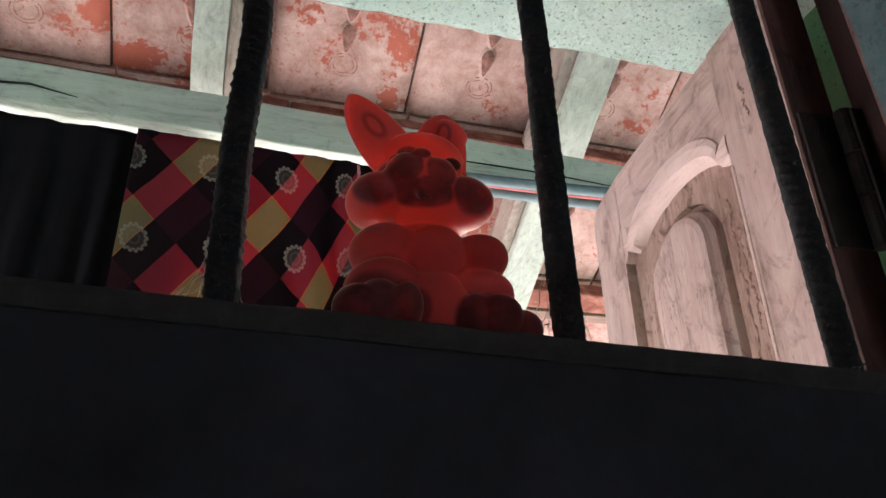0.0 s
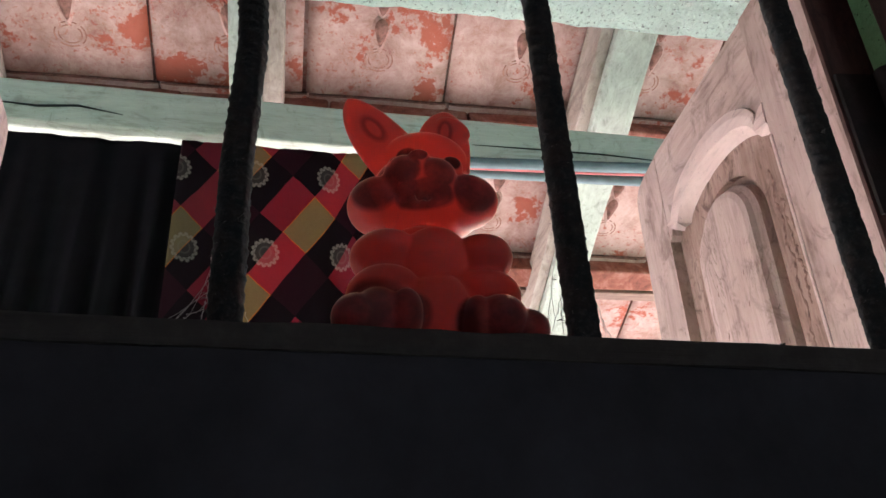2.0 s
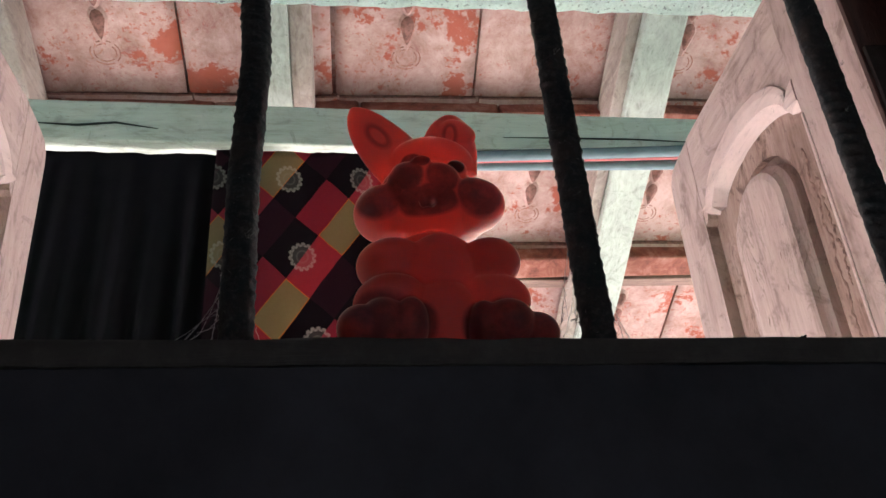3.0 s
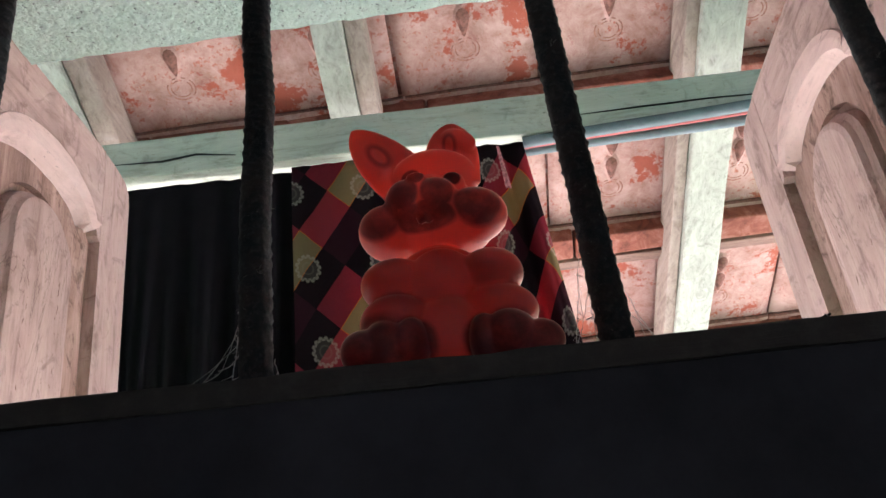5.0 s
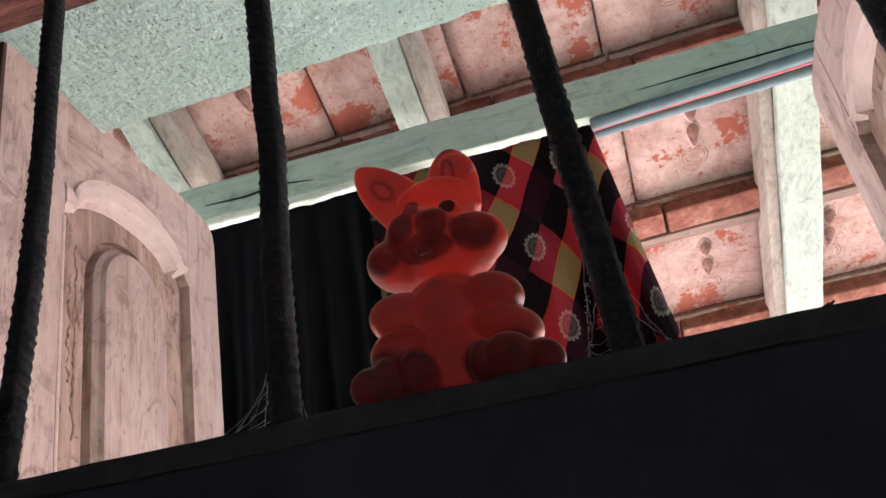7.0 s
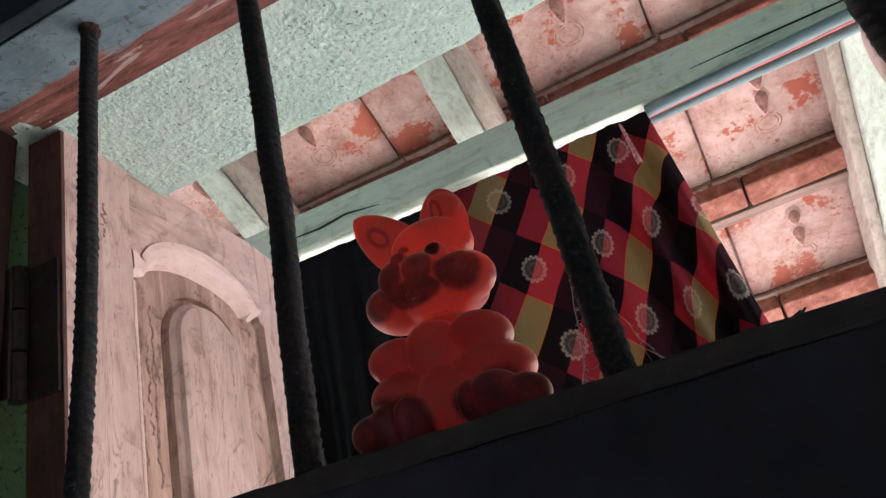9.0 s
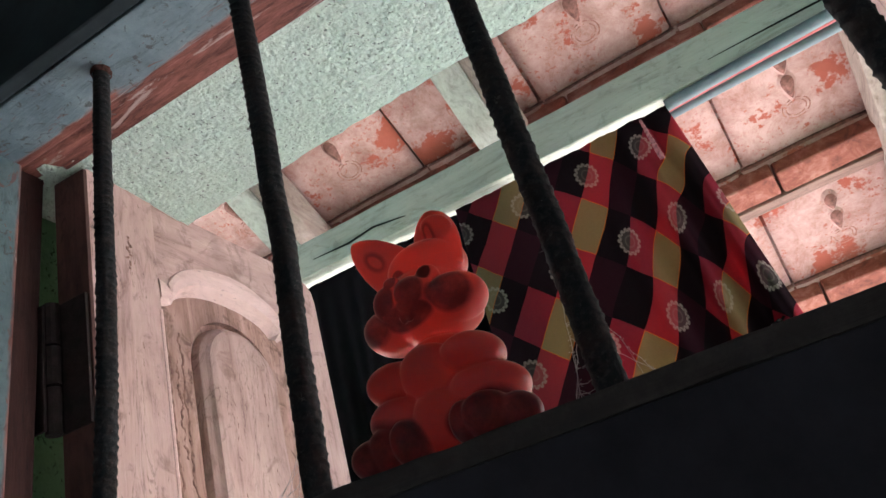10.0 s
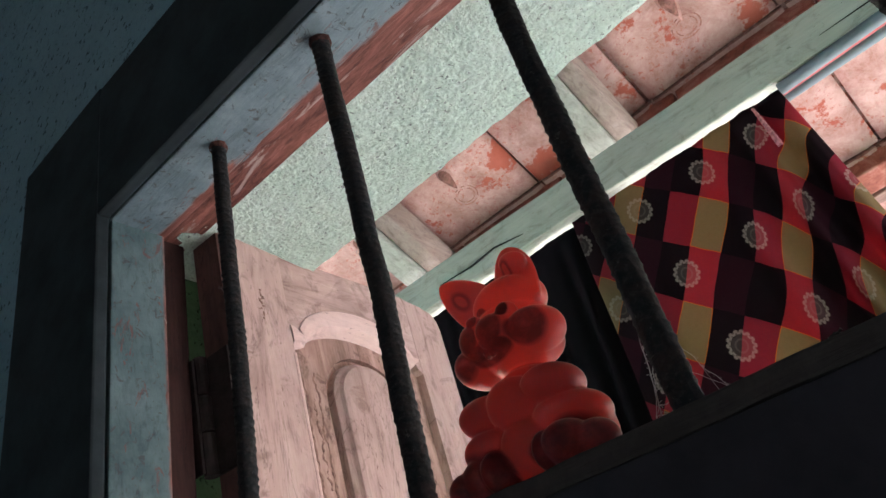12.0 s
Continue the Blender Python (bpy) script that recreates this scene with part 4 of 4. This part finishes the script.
def tile_mesh():
    """One interlocking clay tile, hung from its upper end: y runs down the slope, the underside looks to -z."""
    w, l = 0.2265, 0.318
    bm = bmesh.new()
    nx, ny = 12, 14
    top = {}
    for lay, z in ((0, 0.0), (1, 0.013)):
        for i in range(nx + 1):
            for j in range(ny + 1):
                x, y = -w / 2 + w * i / nx, l * j / ny
                sag = 0.0035 * math.cos(math.pi * (i / nx - 0.5)) + 0.004 * (1 if lay == 0 and i in (0, nx) else 0)
                top[lay, i, j] = bm.verts.new((x, y, z + sag))
    for lay in (0, 1):
        for i in range(nx):
            for j in range(ny):
                bm.faces.new([top[lay, i + a, j + b] for a, b in ((0, 0), (1, 0), (1, 1), (0, 1))])
    # edge faces take the dark clay, for the shaded gap above the lips
    rim = [(i, 0) for i in range(nx)] + [(nx, j) for j in range(ny)] + [(i, ny) for i in range(nx, 0, -1)] + [(0, j) for j in range(ny, 0, -1)]
    for p, q in zip(rim, rim[1:] + rim[:1]):
        bm.faces.new((top[0, p[0], p[1]], top[0, q[0], q[1]], top[1, q[0], q[1]], top[1, p[0], p[1]])).material_index = 1
    # hanging nib: a rounded hook above and a drawn-out spearhead below
    # both are browned with material 1, which paints their shadowed faces
    for y0, ya, y1, half, drop, mi in ((0.116, 0.140, 0.170, 0.015, 0.017, 1), (0.160, 0.182, 0.226, 0.015, 0.012, 1)):
        rings = []
        for f in (1.0, 0.72, 0.42, 0.16):
            z = 0.0036 - drop * (1 - f) ** 0.8
            cy = ya
            ring = []
            for k in range(12):
                q = 2 * math.pi * k / 12
                dy = math.sin(q)
                wide = half * f * math.cos(q) * (1 - 0.55 * max(0.0, dy))
                ring.append(bm.verts.new((wide, cy + f * dy * ((y1 - ya) if dy > 0 else (ya - y0)), z)))
            rings.append(ring)
        for r0, r1 in zip(rings, rings[1:]):
            for k in range(12):
                fc = bm.faces.new((r0[k], r0[(k + 1) % 12], r1[(k + 1) % 12], r1[k]))
                fc.material_index = mi if r1 is not rings[1] else 0
        fc = bm.faces.new(rings[-1])
        fc.material_index = mi
    # side flange that laps over the joint
    box(bm, w / 2 - 0.008, w / 2 + 0.022, 0.0, l, 0.012, 0.02)
    # stamped ring with worn bars
    for rad, wd in ((0.0225, 0.0026), (0.0165, 0.0022)):
        a = [[bm.verts.new(((rad + dr) * math.cos(2 * math.pi * k / 24), 0.236 + (rad + dr) * 0.85 * math.sin(2 * math.pi * k / 24), z)) for k in range(24)] for dr, z in ((-wd, 0.0042), (0, 0.0027), (wd, 0.0042))]
        for r0, r1 in zip(a, a[1:]):
            for k in range(24):
                if math.sin(k * 1.1 + rad * 900) > -0.72:      # the stamp is worn away in places
                    bm.faces.new((r0[k], r0[(k + 1) % 24], r1[(k + 1) % 24], r1[k])).material_index = 2
    for k in (-1, 1):
        box(bm, k * 0.006 - 0.003, k * 0.006 + 0.003, 0.229, 0.243, 0.0026, 0.005)
    bmesh.ops.recalc_face_normals(bm, faces=bm.faces)
    me = bpy.data.meshes.new("tile")
    bm.to_mesh(me)
    bm.free()
    me.materials.append(MAT["tile"])
    me.materials.append(MAT["soot_shade"])
    me.materials.append(MAT["stamp"])
    me.polygons.foreach_set("use_smooth", [len(p.vertices) == 4 and (p.area > 2e-4 or p.area < 3e-5) for p in me.polygons])
    return me


def lip_mesh():
    bm = bmesh.new()
    box(bm, -0.1145, 0.1145, -0.016, 0.03, -0.044, 0.0, 0.005, segs=3)
    rough_up(bm, 0.003, 45)
    me = bpy.data.meshes.new("lip")
    bm.to_mesh(me)
    bm.free()
    me.materials.append(MAT["clay"])
    return me


COURSE = 0.2685     # run of one course, measured level
ROW_END = 0.757     # where the first course in sight ends


def build_tiles():
    roof = thing("roof_tiles")
    tagged(roof, "limewashed terracotta roof tiles seen from below", "roof", kind="structure")
    tile, lip = tile_mesh(), lip_mesh()
    rnd = random.Random(4)
    ang = math.atan(RUN)
    for row in range(-3, 4):
        end = ROW_END + row * COURSE
        for col in range(-6, 7):
            x = 0.1295 + 0.231 * col + (0.0 if row != 1 else 0.008) + rnd.uniform(-0.0015, 0.0015)
            ob = new("tile", tile)
            ob.parent = roof
            low = Vector((x, end, roof_z(end) - 0.004))
            up = Vector((0, -math.cos(ang - 0.035), math.sin(ang - 0.035)))
            top = low + up * 0.318
            ob.matrix_basis = Matrix.Translation(top) @ Euler((-(ang - 0.035), 0, rnd.uniform(-0.004, 0.004))).to_matrix().to_4x4()
            if row == 3:
                continue
            lp = new("lip", lip)
            lp.parent = roof
            k = rnd.uniform(-0.002, 0.002) + 0.04
            lp.matrix_basis = Matrix.Translation(Vector((x + k, end - 0.004 + 0.012, roof_z(end) - 0.006))) @ Euler((-ang, 0, rnd.uniform(-0.02, 0.02))).to_matrix().to_4x4()
    # battens on which the tiles hang
    for row in range(-3, 3):
        y = ROW_END + row * COURSE + 0.022
        bm = long_box(-1.4, 1.7, y, y + 0.035, roof_z(y) - 0.05, roof_z(y) - 0.012, 0, 30, 0.003, 0.002, 12, row)
        part("batten", bm, MAT["batten"], roof, "bare brown wooden batten")


build_roof()


# ---- cloths hung under the beam ----
def cloth(name, mat, left, right, z_top, z_low, y, folds, depth, seed, nx=120, nz=70, label="", printed=None):
    bm = bmesh.new()
    uv = bm.loops.layers.uv.new("UVMap")
    grid = []
    rest = {}
    for j in range(nz + 1):
        f = j / nz
        row = []
        for i in range(nx + 1):
            g = i / nx
            x0, x1 = left(f), right(f)
            x = x0 + (x1 - x0) * g
            z = z_top + (z_low - z_top) * f
            w = folds(g, f)
            bulge = depth * (0.04 + 1.9 * f * (1 - 0.3 * f)) * w
            zz = z + 0.0015 * noise.noise(Vector((g * 30, seed, 0))) * (1 - f) + LEVEL * x
            v = bm.verts.new((x + 0.004 * math.sin(9 * g + 3 * f + seed) * f, y + bulge + 0.004 * noise.noise(Vector((g * 9, f * 5, seed))), zz))
            rest[v] = (g, f)
            row.append(v)
        grid.append(row)
    for j in range(nz):
        for i in range(nx):
            fa = bm.faces.new((grid[j][i], grid[j][i + 1], grid[j + 1][i + 1], grid[j + 1][i]))
            if printed:
                for lp in fa.loops:
                    lp[uv].uv = printed(*rest[lp.vert])
    ob = part(name, bm, mat, smooth=True)
    sol = ob.modifiers.new("thickness", 'SOLIDIFY')
    sol.thickness = 0.0008
    return tagged(ob, label, "curtain")


def cloth_left(f):
    return -0.143 - 0.004 * f


def cloth_right(f):
    return 0.187 + 0.075 * f


def print_uv(g, f):
    """Position on the printed cloth, in patches along and across its diagonal strips; the cloth is gathered towards its right edge."""
    x = cloth_left(f) + (cloth_right(f) - cloth_left(f)) * g
    down = (1.7795 - (1.824 - 0.824 * f)) / 0.1195
    d = x - 0.0205 * down - 0.056
    soft = 0.5 * (d + math.sqrt(d * d + 0.0004))
    d = 0.97 * (d - soft) + (1.25 + 0.3 * max(0.0, down)) * soft - 0.002
    d += 0.0205 * down
    z = -0.1195 * down
    return (d * UA[0] + z * UA[1] - 0.5, d * VA[0] + z * VA[1])


UA, VA = (-10.2, -10.12), (20.4, -13.24)

cloth("dark_curtain", MAT["dark cloth"], lambda f: -0.5, lambda f: -0.06 - 0.03 * f, 1.822, 0.95, 0.650, lambda g, f: math.sin(g * 46 + 2 * math.sin(g * 9)) + 0.5 * math.sin(g * 97), 0.016, 1.0, label="black cloth curtain hanging in folds from the beam")
cloth("patchwork_curtain", MAT["patchwork"], cloth_left, cloth_right, 1.819, 1.0, 0.634,
      lambda g, f: math.sin(6 + 26 * g ** 2.2 - 1.2 * f * g) * (0.15 + 1.9 * g * g), 0.02, 2.0, label="red, black and tan patchwork print cloth hung under the beam", printed=print_uv)



def build_strip():
    """A narrow strip added for a fold of the patchwork cloth, showing its lace."""
    bm = bmesh.new()
    rows = []
    for i in range(25):
        f = i / 24
        x, z = 0.1505 + 0.005 * f, 1.8035 - 0.072 * f
        w = 0.0016 + 0.0022 * f + 0.0005 * math.sin(i * 2.1)
        y = 0.6215 - 0.004 * f + 0.001 * math.sin(5 * f)
        rows.append([bm.verts.new((x + w * (k - 1), y - 0.0008 * (k == 1), z + 0.0008 * math.sin(3 * k))) for k in range(3)])
    for r0, r1 in zip(rows, rows[1:]):
        for k in range(2):
            bm.faces.new((r0[k], r0[k + 1], r1[k + 1], r1[k]))
    strip = part("lace_strip", bm, MAT["lace"], smooth=True)
    strip.modifiers.new("thickness", 'SOLIDIFY').thickness = 0.0006
    tagged(strip, "narrow faded pink strip standing in for a lace-printed fold of the cloth", "ribbon")


build_strip()


# ---- the toy ----
def build_toy():
    bm = bmesh.new()

    def blob(c, r, turn=(0, 0, 0)):
        m = Matrix.Translation(c) @ Euler([radians(a) for a in turn]).to_matrix().to_4x4() @ Matrix.Diagonal((*r, 1))
        bmesh.ops.create_icosphere(bm, subdivisions=4, radius=1.0, matrix=m)

    for c, r in TOY_BODY + TOY_FEET + TOY_HEAD:
        blob(c, r)

    def leaf(base, tip, wide, deep, bow):
        """A flat ear lofted from its root to its tip."""
        a, b = Vector(base), Vector(tip)
        way = (b - a).normalized()
        side = Vector((0, 1, 0)).cross(way).normalized()
        rings = []
        for i in range(19):
            f = min(0.995, i / 18)
            w = wide(f)
            c = a.lerp(b, f) + Vector((0, -bow * math.sin(math.pi * f), 0))
            d = deep * (0.35 + 0.65 * (w / wide(0.0)))
            rings.append([bm.verts.new(c + side * w * math.cos(2 * math.pi * k / 28) + Vector((0, d * math.sin(2 * math.pi * k / 28), 0))) for k in range(28)])
        for r0, r1 in zip(rings, rings[1:]):
            for k in range(28):
                bm.faces.new((r0[k], r0[(k + 1) % 28], r1[(k + 1) % 28], r1[k]))
        bm.faces.new(rings[0])
        bm.faces.new(rings[-1])

    # one ear up and pointed, the other broad and folded over at its tip
    leaf((-0.0110, 0.005, 0.0840), (-0.0338, 0.002, 0.1118), lambda f: 0.0116 * (1 - f ** 2.6) ** 0.62 + 0.0003, 0.0048, -0.001)
    leaf((0.0055, 0.005, 0.0820), (0.0072, 0.004, 0.1098), lambda f: 0.0116 * (1 - max(0.0, f - 0.25) ** 2.7 * 2.05) ** 0.55, 0.0048, -0.001)
    blob((0.0098, 0.0015, 0.1003), (0.0078, 0.0034, 0.0052), (0, 28, 0))
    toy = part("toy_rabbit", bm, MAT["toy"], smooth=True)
    re = toy.modifiers.new("skin", 'REMESH')
    re.mode, re.voxel_size, re.use_smooth_shade = 'VOXEL', 0.0007, True
    sm = toy.modifiers.new("soften", 'SMOOTH')
    sm.factor, sm.iterations = 0.5, 3
    toy.matrix_basis = pose(0.0715, -0.006, SILL + LEVEL * 0.0715 + 0.0002, 0, 1.5, -2)
    tagged(toy, "red translucent rubber rabbit toy with dark patches, on the sill", "toy")


build_toy()


# ---- cobwebs and litter on the sill ----
def build_web(bar, ends, knots, seed):
    """Dusty threads from a bar down to the sill, tied across by finer ones; ends are (height on the bar, step along the sill, depth, fluff)."""
    rnd = random.Random(seed)
    bm = bmesh.new()
    main = []
    for high, step, y, fluff in ends:
        z0 = SILL + LEVEL * (bar + step)
        a = Vector((bar + 0.006 * (1 if step > 0 else -1), 0.0, z0 + high))
        b = Vector((bar + step, y, z0 + 0.0003))
        pts = []
        for i in range(13):
            f = i / 12
            p = a.lerp(b, f)
            p += Vector((rnd.uniform(-1, 1), rnd.uniform(-1, 1), rnd.uniform(-1, 1))) * 0.0004
            p.z = max(p.z - 0.003 * math.sin(math.pi * f), SILL + LEVEL * p.x + 0.0003)
            pts.append(p)
        main.append(pts)
        tube(bm, pts, 0.00013, 4)
        for k in range(int(40 * fluff)):
            p = rnd.choice(pts[2:]).lerp(rnd.choice(pts[2:]), 0.08)
            q = p + Vector((rnd.uniform(-1, 1), rnd.uniform(-1, 1), rnd.uniform(-1, 1))) * 0.0018 * fluff
            q.z = max(q.z, SILL + LEVEL * q.x + 0.0003)
            tube(bm, [p, p.lerp(q, 0.5) + Vector((0.0003, 0, 0.0003)), q], 0.0001, 4)
    for k in range(knots):
        p, q = rnd.sample(main, 2)
        i = rnd.randrange(3, 12)
        a, b = p[i], q[max(1, min(12, i + rnd.choice((-1, 0, 1))))]
        m = a.lerp(b, 0.5) - Vector((0, 0, 0.0012))
        m.z = max(m.z, SILL + LEVEL * m.x + 0.0003)
        tube(bm, [a, m, b], 0.00009, 4)
    for k in range(10):
        p = rnd.choice(main)[rnd.randrange(3, 13)]
        bmesh.ops.create_icosphere(bm, subdivisions=1, radius=rnd.uniform(0.0002, 0.0005), matrix=Matrix.Translation(p))
    tagged(part("cobweb", bm, MAT["web"]), "thin dusty grey cobweb between a bar and the sill", "cobweb", group="cobwebs on the bars")


def build_tuft(x, y, size, seed):
    """A small tuft of dust and fibres on the sill."""
    rnd = random.Random(seed)
    bm = bmesh.new()
    z = SILL + LEVEL * x
    for k in range(9):
        r = size * rnd.uniform(0.16, 0.34)
        at = Vector((x + size * rnd.uniform(-0.8, 0.8), y + size * rnd.uniform(-0.4, 0.4), z + r * 0.7))
        bmesh.ops.create_icosphere(bm, subdivisions=2, radius=r, matrix=Matrix.Translation(at))
    rough_up(bm, size * 0.22, 1.6 / size, seed)
    for v in bm.verts:
        v.co.z = max(v.co.z, z - 0.0002)
    for k in range(16):
        a = Vector((x + size * rnd.uniform(-0.9, 0.9), y + size * rnd.uniform(-0.4, 0.4), z + size * rnd.uniform(0.0, 0.3)))
        b = a + Vector((rnd.uniform(-1, 1), rnd.uniform(-0.6, 0.6), rnd.uniform(0.0, 0.7))) * size
        tube(bm, [a, a.lerp(b, 0.5) + Vector((0, 0, size * 0.15)), b], 0.0001, 4)
    tagged(part("dust_tuft", bm, MAT["web"]), "small grey tuft of dust and fibres on the sill", "dust", group="dust tufts on the sill")


def build_twig(x, y, size, seed):
    rnd = random.Random(seed)
    bm = bmesh.new()
    z = SILL + LEVEL * x
    pts = [Vector((x + size * (i / 5 - 0.5), y + rnd.uniform(-0.001, 0.001), z + 0.0006 + 0.35 * size * (i / 5) ** 2)) for i in range(6)]
    tube(bm, pts, lambda f: 0.0008 * (1.1 - 0.6 * f), 6)
    tube(bm, [pts[2], pts[2] + Vector((size * 0.3, 0.001, size * 0.22))], 0.0004, 5)
    tagged(part("twig", bm, MAT["eye black"]), "tiny dark dry twig lying on the sill", "twig")


build_web(0.0, [(0.052, -0.008, -0.006, 0.8), (0.020, -0.026, -0.022, 0.3), (0.012, -0.034, -0.028, 0.2)], 7, 1)
build_web(0.0, [(0.018, 0.014, -0.010, 0.4), (0.010, 0.028, -0.012, 0.3), (0.006, 0.022, 0.004, 0.2)], 9, 2)
build_web(0.13, [(0.050, -0.016, 0.010, 1.0), (0.040, -0.005, 0.012, 0.8), (0.030, -0.020, 0.004, 0.3)], 8, 3)
build_web(0.13, [(0.034, 0.022, 0.010, 0.4), (0.022, 0.036, 0.008, 0.3), (0.012, 0.028, 0.016, 0.3)], 6, 4)
build_tuft(-0.026, -0.016, 0.006, 1)
build_tuft(0.024, -0.024, 0.003, 2)
build_twig(0.232, -0.031, 0.011, 1)
build_twig(0.189, -0.030, 0.006, 2)
build_tiles()
